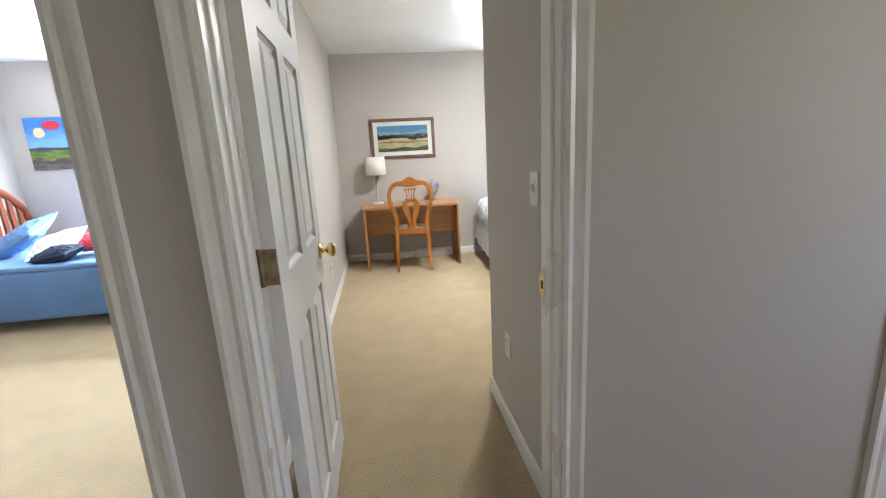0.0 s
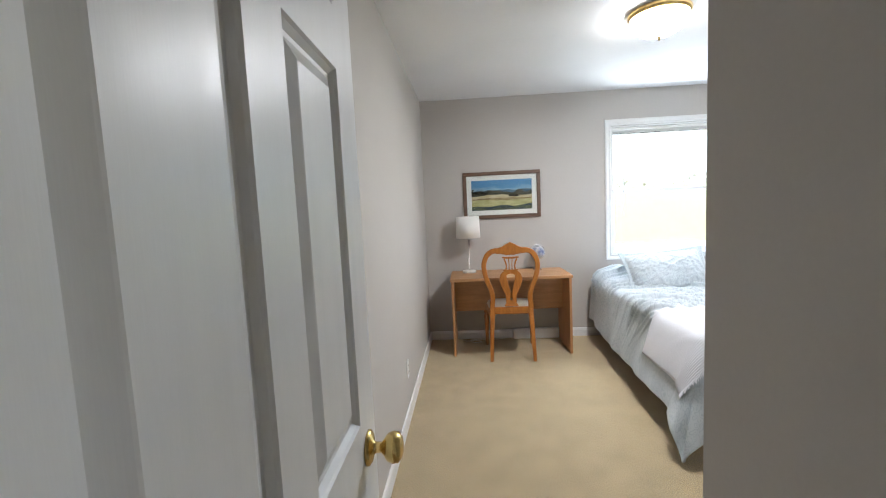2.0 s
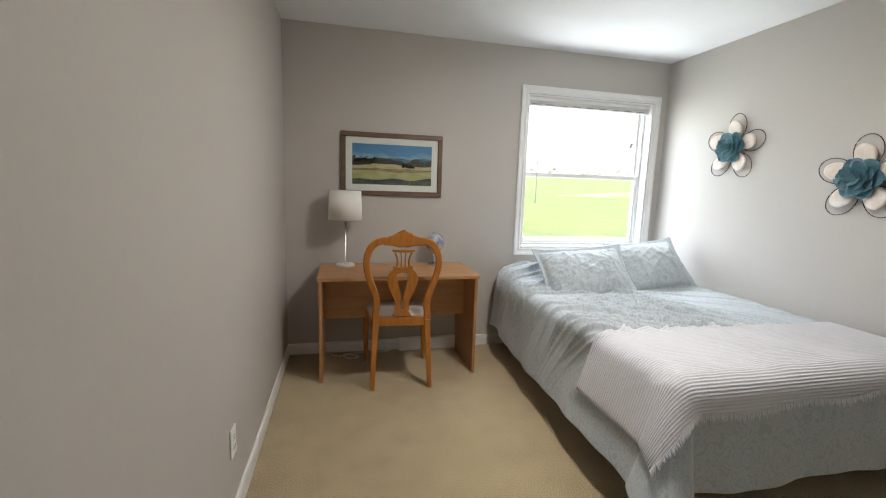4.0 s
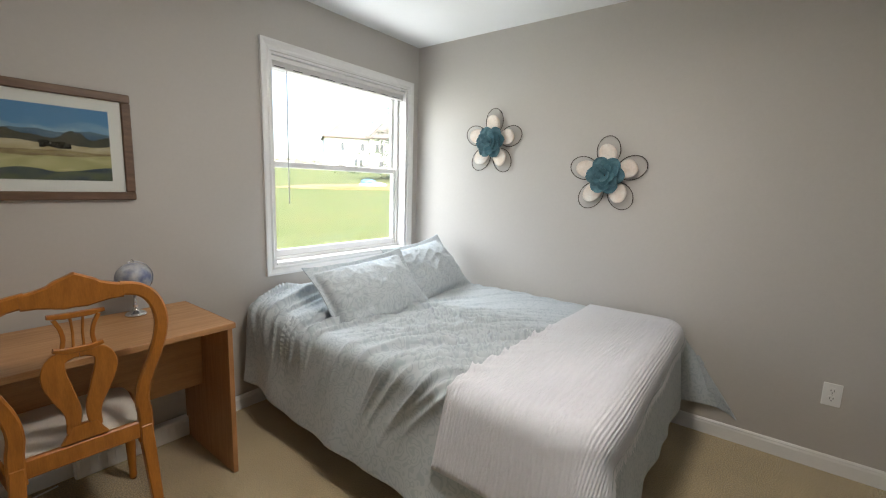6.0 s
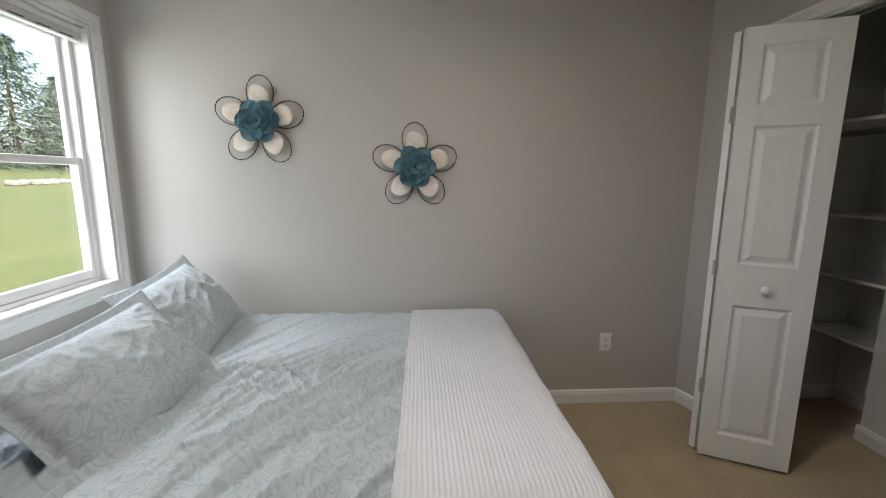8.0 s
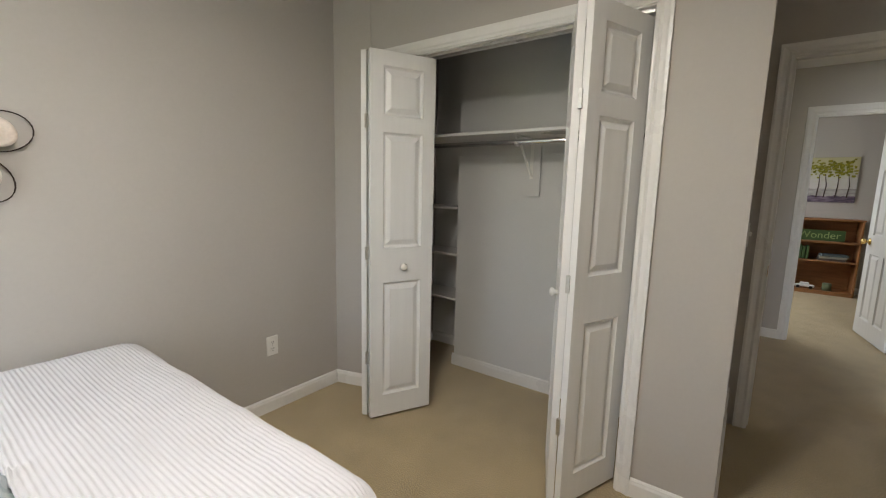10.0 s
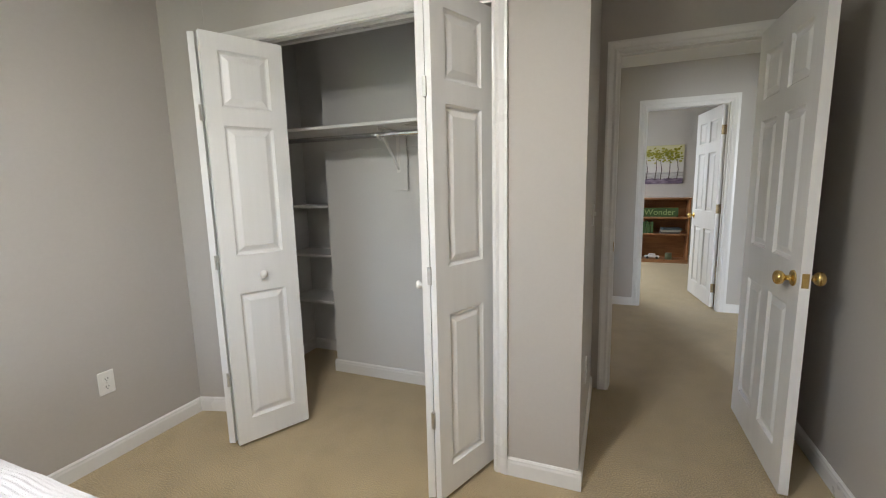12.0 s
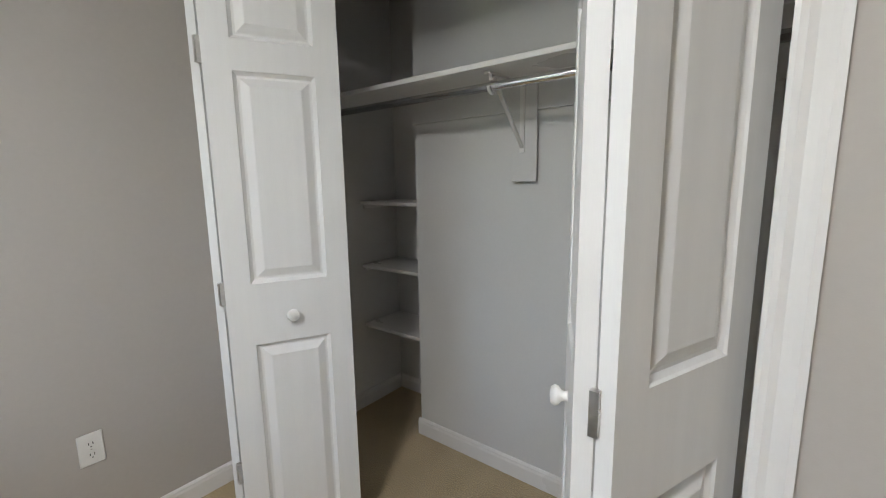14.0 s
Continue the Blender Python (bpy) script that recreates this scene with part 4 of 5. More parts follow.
# ---- metal flowers ----
def flower(m, turn):
    root = thing("wall_flower", "metal wall flower with white petals and teal rosette", "wall decoration", m, group="metal flowers over the bed")
    for k in range(5):
        a_ = radians(90 + turn + 72 * k)
        d, s = Vector((math.cos(a_), 0, math.sin(a_))), Vector((-math.sin(a_), 0, math.cos(a_)))
        loop = [d * (0.150 + 0.088 * math.cos(t) - 0.0) + s * (0.070 * math.sin(t)) + Vector((0, -0.012 - 0.004 * math.cos(t), 0)) for t in [2 * math.pi * i / 28 for i in range(28)]]
        part("wire_loop", tube(loop, 0.0026, 6, closed=True), WIRE, root, "dark bronze wire loop")
        bm = bmesh.new()
        rings = []
        for f, y in ((1.0, -0.030), (0.985, -0.034), (0.8, -0.0375), (0.45, -0.0365), (0.0, -0.035)):
            ring = []
            for i in range(24):
                t = 2 * math.pi * i / 24
                wob = 1 + 0.04 * math.sin(3 * t + k)
                p = d * (0.118 + 0.071 * f * wob * math.cos(t)) + s * (0.052 * f * wob * math.sin(t) * (1 + 0.18 * math.cos(t)))
                ring.append(bm.verts.new(p + Vector((0, y - 0.010 * (f * math.cos(t)), 0))))
            rings.append(ring)
        back = [bm.verts.new(v.co + Vector((0, 0.006, 0))) for v in rings[0]]
        allr = [back] + rings
        for p, q in zip(allr, allr[1:]):
            for i in range(24):
                bm.faces.new((p[i], p[(i + 1) % 24], q[(i + 1) % 24], q[i]))
        bm.faces.new(back[::-1])
        bmesh.ops.remove_doubles(bm, verts=bm.verts[:], dist=0.0001)
        bmesh.ops.recalc_face_normals(bm, faces=bm.faces[:])
        part("white_petal", bm, PETAL, root, "whitewashed rounded petal", True)
    rng = random.Random(int(turn * 10) + 7)
    for layer, (n, rad, wid, lift, cup) in enumerate(((6, 0.116, 0.050, -0.040, 0.010), (6, 0.092, 0.043, -0.050, 0.024), (5, 0.066, 0.034, -0.058, 0.034), (4, 0.040, 0.022, -0.064, 0.038))):
        for k in range(n):
            a_ = radians(360 / n * k + 30 * layer + rng.uniform(-7, 7))
            d, s = Vector((math.cos(a_), 0, math.sin(a_))), Vector((-math.sin(a_), 0, math.cos(a_)))
            tip = cup * rng.uniform(0.8, 1.25)
            skew = rng.uniform(-0.006, 0.006)
            bm = bmesh.new()
            g = {}
            for i in range(13):
                u = math.sin(i / 12 * math.pi / 2)
                half = wid * (0.30 + 0.70 * min(1.0, u / 0.55)) * math.sqrt(max(0.012, 1 - (max(0.0, u - 0.5) / 0.5) ** 2.4))
                for j in range(9):
                    v = j / 4 - 1
                    y = lift - tip * u ** 1.8 - 0.010 * v * v * (0.25 + u) + skew * v + 0.004 * max(0.0, u - 0.8) / 0.2
                    g[i, j] = d * (0.006 + (rad - 0.006) * u) + s * (half * v) + Vector((0, y, 0))
            top = {q: bm.verts.new(c) for q, c in g.items()}
            low = {q: bm.verts.new(c + Vector((0, 0.0018, 0))) for q, c in g.items()}
            for i in range(12):
                for j in range(8):
                    bm.faces.new((top[i, j], top[i + 1, j], top[i + 1, j + 1], top[i, j + 1]))
                    bm.faces.new((low[i, j], low[i, j + 1], low[i + 1, j + 1], low[i + 1, j]))
            edge = [(i, 0) for i in range(13)] + [(12, j) for j in range(1, 9)] + [(i, 8) for i in range(11, -1, -1)] + [(0, j) for j in range(7, 0, -1)]
            for p, q in zip(edge, edge[1:] + edge[:1]):
                bm.faces.new((top[p], low[p], low[q], top[q]))
            bmesh.ops.recalc_face_normals(bm, faces=bm.faces[:])
            part("rosette_petal", bm, TEAL, root, "cupped teal metal petal", True)
    part("backing", lathe(((0.0, 0.0), (0.03, 0.0), (0.03, 0.038), (0.0, 0.04)), 20, pose(0, 0, 0, 90)), WIRE, root)
    return root


flower(pose(E_ - 0.001, 5.985, 1.672, 0, 0, -90), -3.0)
flower(pose(E_ - 0.001, 5.162, 1.443, 0, 0, -90), 0.0)


# ---- bed ----
X0, X1, Y0, Y1, TOP = 1.475, 2.975, 4.660, 6.665, 0.615


def smooth_step(x, lo, hi):
    t = max(0.0, min(1.0, (x - lo) / (hi - lo)))
    return t * t * (3 - 2 * t)


def ridge(v, sharp):
    return max(0.0, 1 - abs(v) * sharp) ** 2


def crease(a, b):
    """Height of the creases in the comforter, in cloth metres: long thin folds pulled from the middle to the side, and a crumple."""
    w = Vector((noise.noise((a * 1.6, b * 1.6, 0.3)), noise.noise((a * 1.6, b * 1.6, 7.7)), 0)) * 0.09
    x, y = a + w.x, b + w.y
    dx, dy = x - 1.98, y - 5.52
    rad = math.hypot(dx, dy)
    ang = math.atan2(dy, dx)
    hang = max(0.0, X0 + 0.075 - a)
    foot = max(0.0, Y0 + 0.075 - b)
    taut = (1 - 0.93 * smooth_step(hang, 0.08, 0.34)) * (1 - 0.9 * smooth_step(foot, 0.0, 0.12))
    h = 0.007 * noise.noise((x * 2.2, y * 2.2, 2.0)) * (0.4 + 0.6 * taut)
    # long folds that slant down over the side of the bed, turning with the place along it
    turn = 2.62 + 0.55 * (y - 5.6)
    west = smooth_step(2.75 - x, 0.0, 0.6)
    for k, (f, g, amp) in enumerate(((7.0, 0.45, 0.036), (11.5, 0.6, 0.028), (17.0, 0.9, 0.006))):
        p = dx * math.cos(turn) + dy * math.sin(turn)
        q = -dx * math.sin(turn) + dy * math.cos(turn)
        patch = smooth_step(noise.noise((p * 1.7 + 3 * k, q * 2.3, 11.0 + k)), -0.5, 0.15)
        h += amp * ridge(noise.noise((p * g, q * f, 3.1 * k)), 6.5) * patch * (0.3 + 0.7 * west)
    # sharp creases that spread from the crumpled middle
    near = math.exp(-(rad / 0.42) ** 2) * smooth_step(rad, 0.02, 0.17)
    for k, (f, amp) in enumerate(((1.9, 0.028), (3.8, 0.022), (6.0, 0.006))):
        h += amp * ridge(noise.noise((math.cos(ang) * f, math.sin(ang) * f, rad * 1.2 + 5 * k)), 4.6) * near
    h += 0.008 * ridge(noise.noise((x * 7, y * 7, 9.0)), 3.6) * math.exp(-(rad / 0.2) ** 2)
    under = 0.12 + 0.88 * smooth_step(b, 5.13, 5.25)
    return h * taut * under - 0.002 + 0.003 * (1 - taut) * noise.noise((x * 5, y * 5, 4.0))


def drape(a, b, lift=0.0, wrinkle=1.0):
    """Where a point of the cloth over the bed comes to lie: flat on top, round the edges and down the sides."""
    R = 0.075 + lift
    ix0, ix1, iy0 = X0 + 0.075, X1 - 0.03, Y0 + 0.075
    dx = ix0 - a if a < ix0 else (ix1 - a if a > ix1 else 0.0)
    dy = iy0 - b if b < iy0 else 0.0
    d = math.hypot(dx, dy)
    puff = 0.105 * max(0, min(1, (b - 6.12) / 0.30)) ** 1.6 * (1 - 0.35 * max(0, (b - 6.5) / 0.2))
    edge = max(0.0, min(1.0, (a - X0) / 0.25))
    top = TOP + lift + puff * (0.55 + 0.45 * edge)
    if d == 0:
        return Vector((a, b, top)), Vector((0, 0, 1))
    n = Vector((-dx / d, -dy / d, 0)) if dx >= 0 else Vector((-dx * 0.4, -dy, 0)).normalized()
    th = d / R
    corner = (abs(dx) * dy) / (d * d) * 2
    along = b if dx > dy else a
    head = max(0, min(1, (6.5 - b) / 1.6))
    flare = 0.10 + 0.22 * head * (abs(dx) / d) + 0.26 * corner + 0.02 * math.sin(along * 11 + 1) + 0.015 * math.sin(along * 23)
    if dx < 0:
        flare = 0.03 + 0.62 * corner
    thm = math.pi / 2 - flare
    if th < thm:
        out, down = R * math.sin(th), R * (1 - math.cos(th))
        nv = n * math.sin(th) + Vector((0, 0, math.cos(th)))
    else:
        out = R * math.sin(thm) + (d - R * thm) * math.sin(flare)
        down = R * (1 - math.cos(thm)) + (d - R * thm) * math.cos(flare)
        nv = n * math.cos(flare) + Vector((0, 0, math.sin(flare)))
    px = (ix0 if dx > 0 else ix1) if dx else a
    py = iy0 if dy else b
    x = px + n.x * out
    if dx < 0:
        x = min(x, E_ - 0.012 + lift)
    return Vector((x, py + n.y * out, max(0.02 + lift, top - down))), nv


def cloth(name, material, parent, a0, a1, b0, b1, sa, sb, lift, wrinkle, thick, label="", ribs=0.0, hem=None):
    nx, ny = int((a1 - a0) / sa), int((b1 - b0) / sb)
    bm = bmesh.new()
    uv = bm.loops.layers.uv.new("cloth")
    grid, info = {}, {}
    for i in range(nx + 1):
        for j in range(ny + 1):
            u, v = i / nx, j / ny
            a, b = a0 + (a1 - a0) * u, b0 + (b1 - b0) * v
            if hem:
                a, b = hem(a, b, u, v)
            p, nv = drape(a, b, lift)
            h = crease(a, b) * wrinkle
            if ribs:
                h += ribs * math.sin(b * 2 * math.pi / 0.014 + 1.2 * noise.noise((a * 3, b * 3, 0)))
                h += 0.006 * noise.noise((a * 4, b * 4, 5.0))
            grid[i, j] = bm.verts.new(p + nv * h)
            info[grid[i, j]] = (a, b)
    for i in range(nx):
        for j in range(ny):
            f = bm.faces.new((grid[i, j], grid[i + 1, j], grid[i + 1, j + 1], grid[i, j + 1]))
            f.smooth = True
            for lp in f.loops:
                lp[uv].uv = info[lp.vert]
    ob = part(name, bm, material, parent, label)
    so = ob.modifiers.new("thickness", "SOLIDIFY")
    so.thickness = thick
    so.offset = -1
    return ob


bed = thing("bed", "queen bed on a black metal frame", "bed", pose(0, 0, 0))
part("mattress", boxes((X0 + 0.045, Y0 + 0.05, 0.33, X1 - 0.02, Y1, 0.568), bevel=0.04, seg=3), MATTRESS, bed)
part("box_spring", boxes((X0 + 0.045, Y0 + 0.05, 0.19, X1 - 0.02, Y1, 0.328), bevel=0.015, seg=2), MATTRESS, bed)
part("frame_rail", boxes((X0 + 0.05, Y0 + 0.12, 0.155, X0 + 0.09, Y1 - 0.05, 0.188)), BLACKM, bed)
part("frame_rail", boxes((X1 - 0.09, Y0 + 0.12, 0.155, X1 - 0.05, Y1 - 0.05, 0.188)), BLACKM, bed)
part("cross_rail", boxes((X0 + 0.09, Y0 + 0.35, 0.157, X1 - 0.09, Y0 + 0.39, 0.186)), BLACKM, bed)
part("cross_rail", boxes((X0 + 0.09, Y1 - 0.45, 0.157, X1 - 0.09, Y1 - 0.41, 0.186)), BLACKM, bed)
for x in (X0 + 0.16, X1 - 0.16, (X0 + X1) / 2):
    for y in (Y0 + 0.22, Y1 - 0.42):
        lg = part("leg", boxes((x - 0.018, y - 0.018, 0.05, x + 0.018, y + 0.018, 0.156), bevel=0.003), BLACKM, bed)
        part("caster", lathe(((0.0, -0.012), (0.024, -0.012), (0.026, -0.006), (0.026, 0.006), (0.024, 0.012), (0.0, 0.012)), 18, pose(x, y, 0.027, 90)), BLACKM, lg)


def round_corner(a, b, u, v):
    return a, b + 0.012 * math.sin(a * 9)


comf = cloth("comforter", COMFORT, None, X0 - 0.425, X1 + 0.36, Y0 - 0.415, Y1 - 0.02, 0.0062, 0.0062, 0.0, 1.0, 0.012, hem=round_corner)
tagged(comf, "rumpled pale blue damask comforter hanging over the bed", "comforter")


def throw_edge(a, b, u, v):
    return a, b - 0.05 * (1 - v) * (1 - u) + 0.010 * math.sin(a * 13) * (1 - v) + 0.03 * (1 - u) * v


thr = thing("throw_blanket", "white ribbed cotton throw laid over the bed's foot", "blanket", pose(0, 0, 0))
cloth("blanket_cloth", THROW, thr, X0 - 0.285, X1 - 0.015, Y0 - 0.075, 5.185, 0.018, 0.0027, 0.020, 1.0, 0.007, ribs=0.0019, hem=throw_edge)
fr = bmesh.new()
rng = random.Random(5)
count = 260
for k in range(count):
    u = k / (count - 1)
    a_ = X0 - 0.285 + (X1 - 0.015 - X0 + 0.285) * u
    a_, b_ = throw_edge(a_, Y0 - 0.075, u, 0)
    L = rng.uniform(0.018, 0.034)
    j = rng.uniform(-0.008, 0.008)
    pts = []
    for s_ in (0.0, 0.5, 1.0):
        p_, nv_ = drape(a_ + j * s_, b_ - L * s_, 0.020)
        pts.append(p_ + nv_ * (0.002 + 0.006 * rng.random() * s_))
    q_ = []
    for p_, r_ in zip(pts, (0.0030, 0.0034, 0.0014)):
        q_.append([fr.verts.new(p_ + Vector((r_ * math.cos(t), 0.3 * r_ * math.sin(t), r_ * math.sin(t)))) for t in (0.5, 2.1, 3.7, 5.3)])
    for c_, d_ in zip(q_, q_[1:]):
        for n_ in range(4):
            fr.faces.new((c_[n_], c_[(n_ + 1) % 4], d_[(n_ + 1) % 4], d_[n_]))
tagged(part("fringe", fr, THROW, thr, "short cut fringe"), kind="stuff")


# ---- pillows ----
def pillow(name, label, m, material, w=0.68, h=0.48, t=0.17, flange=0.045, seed=0.0, group=""):
    bm = bmesh.new()
    uv = bm.loops.layers.uv.new("cloth")
    n, k = 76, 56
    rows = {}
    for side in (1, -1):
        for i in range(n + 1):
            for j in range(k + 1):
                u, v = i / n * 2 - 1, j / k * 2 - 1
                if side < 0 and (i in (0, n) or j in (0, k)):
                    rows[side, i, j] = rows[1, i, j]
                    continue
                x, y = u * w / 2, v * h / 2
                pin = 1 - 0.09 * (1 - v * v) * abs(u) ** 3 - 0.0
                pin2 = 1 - 0.11 * (1 - u * u) * abs(v) ** 3
                x, y = x * pin, y * pin2
                uu, vv = min(1, abs(u) * (w / 2) / (w / 2 - flange)), min(1, abs(v) * (h / 2) / (h / 2 - flange))
                e = max(0, (1 - uu ** 2.3)) ** 0.58 * max(0, (1 - vv ** 2.3)) ** 0.58
                z = side * (t / 2 * e + 0.003)
                c = 1 - abs(noise.noise((x * 7 + seed, y * 5 + x * 4, seed))) * 2.3
                c2 = 1 - abs(noise.noise((x * 14 + y * 6 + seed, y * 10, seed + 4))) * 2.3
                c3 = 1 - abs(noise.noise((x * 9 - y * 17 + seed, y * 6 + x * 9, seed + 6))) * 4.5
                z += side * (0.009 * max(0, c) ** 3 + 0.006 * max(0, c2) ** 3 + 0.008 * max(0, c3) ** 2) * min(1, e * 3)
                z += 0.016 * noise.noise((x * 5, y * 5, seed + 9)) * (1 if e < 0.05 else 0.4)
                rows[side, i, j] = bm.verts.new((x, y, z))
    for side in (1, -1):
        for i in range(n):
            for j in range(k):
                q = [rows[side, i, j], rows[side, i + 1, j], rows[side, i + 1, j + 1], rows[side, i, j + 1]]
                f = bm.faces.new(q if side > 0 else q[::-1])
                f.smooth = True
                for lp in f.loops:
                    lp[uv].uv = (lp.vert.co.x + seed, lp.vert.co.y)
    ob = part(name, bm, material, None, "", False, m)
    return tagged(ob, label, "pillow", group)


pillow("pillow", "blue damask pillow in a flanged sham leaning on the bed", pose(1.97, 6.12, 0.728, 48, -4, -4), SHAM, 0.72, 0.50, 0.19, seed=1.0, group="pillows on the bed")
pillow("pillow", "blue damask pillow leaning at the head of the bed", pose(2.60, 6.22, 0.762, 48, -4, 4), SHAM, 0.67, 0.50, 0.19, seed=5.0, group="pillows on the bed")

# ---- next bedroom, seen through its doorway ----
bb = thing("blue_bed", "child's bed with a blue spread and cherry headboard", "bed", pose(-3.5, 5.15, 0))
part("spread", boxes((0.06, 0.0, 0.10, 2.0, 1.36, 0.52), bevel=0.05, seg=3), BLUEQ, bb, "blue quilted bedspread hanging down", True)
part("sheet", boxes((0.10, 0.005, 0.515, 1.95, 1.35, 0.56), bevel=0.02, seg=2), BLUEP, bb, "light blue sheet turned over", True)
for k in range(15):
    y = k * 1.4 / 14
    z = 0.80 + 0.46 * math.sin(math.pi * k / 14) ** 0.6
    if k in (0, 14):
        part("headboard_post", boxes((0.0, y - 0.035, 0.0, 0.055, y + 0.035, z), bevel=0.008), CHERRY, bb, "cherry headboard post")
    else:
        part("headboard_slat", boxes((0.012, y - 0.022, 0.3, 0.035, y + 0.022, z)), CHERRY, bb, "upright cherry slat")
arch = [(0.028, 1.4 * k / 28, 0.80 + 0.46 * math.sin(math.pi * k / 28) ** 0.6) for k in range(29)]
part("headboard_arch", tube(arch, 0.038, 10), CHERRY, bb, "arched top rail", True)
pillow("pillow", "plain blue pillow on the child's bed", pose(-3.02, 5.75, 0.70, 22, -28, -8), BLUEP, 0.66, 0.46, 0.15, 0.01, 11.0)
pillow("cushion", "white and red patterned cushion on the child's bed", pose(-2.58, 5.55, 0.66, 26, -14, 6), WHITEC, 0.44, 0.40, 0.12, 0.01, 13.0)
pillow("cushion", "red cushion lying on the child's bed", pose(-2.22, 5.62, 0.68, 16, -6, 12), REDC, 0.40, 0.36, 0.12, 0.01, 17.0)
pillow("cushion", "navy cushion lying on the child's bed", pose(-2.42, 5.32, 0.62, 10, -8, -10), NAVY, 0.36, 0.24, 0.10, 0.01, 19.0)
art = thing("canvas_picture", "bright childlike canvas with blue sky and balloon", "picture", pose(-3.14, N, 1.602))
KIDS = print_mat("canvas_paint", 0.54, 0.54, [(0.42, 0.06, 4, (0.03, 0.05, 0.10), (0.06, 0.08, 0.10)), (0.36, 0.10, 4, (0.09, 0.16, 0.03), (0.20, 0.28, 0.05)), (0.20, 0.2, 8, (0.06, 0.05, 0.06), (0.16, 0.12, 0.10))], (0.05, 0.22, 0.62), (0.20, 0.45, 0.78), 4.0)
part("canvas", boxes((-0.265, -0.03, -0.272, 0.265, -0.001, 0.272), bevel=0.004), KIDS, art)
part("painted_disc", lathe(((0.0, 0.0), (0.055, 0.0), (0.055, 0.002), (0.0, 0.002)), 28, pose(-0.13, -0.030, 0.115, 90)), mat("pale_yellow_paint", (0.75, 0.68, 0.40), 0.6), art, "pale yellow painted balloon")
part("painted_patch", lathe(((0.0, 0.0), (0.05, 0.0), (0.05, 0.002), (0.0, 0.002)), 7, pose(0.0, -0.030, 0.19, 90) @ Matrix.Diagonal((1.9, 1, 0.9, 1))), REDC, art, "red painted shape")
fan = thing("ceiling_fan_light", "white ceiling fan light with glass bowls", "ceiling lamp", pose(-1.86, 4.62, H))
part("hub", lathe(((0.0, -0.001), (0.07, -0.001), (0.06, -0.05), (0.10, -0.08), (0.10, -0.14), (0.05, -0.17), (0.0, -0.17)), 28), PLASTIC, fan, "", True)
for k in range(3):
    part("glass_bowl", lathe(((0.02, 0.03), (0.035, 0.01), (0.06, -0.03), (0.068, -0.075), (0.062, -0.075), (0.0, -0.06)), 22, pose(0.11 * math.cos(k * 2.1 + 2.6), 0.11 * math.sin(k * 2.1 + 2.6), -0.17, 0, 0, 0) @ pose(0, 0, 0, 28 * math.sin(k * 2.1 + 2.6), -28 * math.cos(k * 2.1 + 2.6), 0)), FANGLASS, fan, "unlit glass bowl brightened by an added glow", True)
for k in range(5):
    part("blade", boxes((0.12, -0.06, -0.105, 0.62, 0.06, -0.097), bevel=0.003), PLASTIC, fan, "", False, pose(0, 0, 0, 0, 0, 72 * k + 40))

# ---- room across the hall ----
bc = thing("bookcase", "low brown wooden bookcase with three shelves", "bookcase", pose(0.012, -2.54, 0))
part("side", boxes((-0.40, -0.16, 0, -0.38, 0.17, 1.02)), PINE, bc)
part("side", boxes((0.38, -0.16, 0, 0.40, 0.17, 1.02)), PINE, bc)
part("top", boxes((-0.41, -0.165, 1.021, 0.41, 0.178, 1.043), bevel=0.003), PINE, bc)
part("back", boxes((-0.379, -0.165, 0.02, 0.379, -0.155, 1.02)), PINE, bc)
for z in (0.05, 0.29, 0.47, 0.735):
    if z != 0.29:
        part("shelf", boxes((-0.379, -0.154, z - 0.02, 0.379, 0.165, z)), PINE, bc)
part("kick_board", boxes((-0.379, 0.15, 0.0, 0.379, 0.165, 0.029)), PINE, bc)
GREEN = mat("green_board", (0.05, 0.10, 0.03), 0.7, var=0.15)
sg = thing("word_sign", "green wooden sign lettered Wonder", "sign", pose(0.04, -2.48, 0.737))
part("board", boxes((-0.27, -0.01, 0.0, 0.27, 0.01, 0.145), bevel=0.003), GREEN, sg)
tx = bpy.data.curves.new("word", "FONT")
tx.body = "Wonder"
tx.size = 0.13
tx.extrude = 0.001
tx.align_x = "CENTER"
tob = new("lettering", tx)
tob.data.materials.append(mat("pale_green_paint", (0.30, 0.40, 0.16), 0.7))
tob.parent = sg
tob.matrix_basis = pose(0.0, 0.012, 0.035, 90, 0, 180)
for k in range(5):
    bko = thing("book", "dark green book standing on the shelf", "book", pose(0.30 - k * 0.04, -2.5, 0.472), group="books in the bookcase")
    part("cover", boxes((-0.016, -0.08, 0, 0.016, 0.08, 0.17 + 0.012 * (k % 3)), bevel=0.002), GREEN, bko)
for k, c in enumerate(((0.10, 0.08, 0.07), (0.35, 0.33, 0.28), (0.08, 0.11, 0.13))):
    bko = thing("book", "book lying in a stack on the shelf", "book", pose(-0.12 - 0.01 * k, -2.48, 0.472 + 0.029 * k, 0, 0, 3 * k), group="books in the bookcase")
    part("cover", boxes((-0.14, -0.09, 0, 0.14, 0.09, 0.028), bevel=0.002), mat("book_cloth", c, 0.7), bko)
car = thing("toy_car", "small white toy car on the bottom shelf", "toy", pose(0.12, -2.46, 0.052))
part("body", boxes((-0.11, -0.04, 0.02, 0.11, 0.04, 0.05), bevel=0.012, seg=2), WHITEC, car)
part("cabin", boxes((-0.05, -0.034, 0.048, 0.05, 0.034, 0.082), bevel=0.012, seg=2), WHITEC, car)
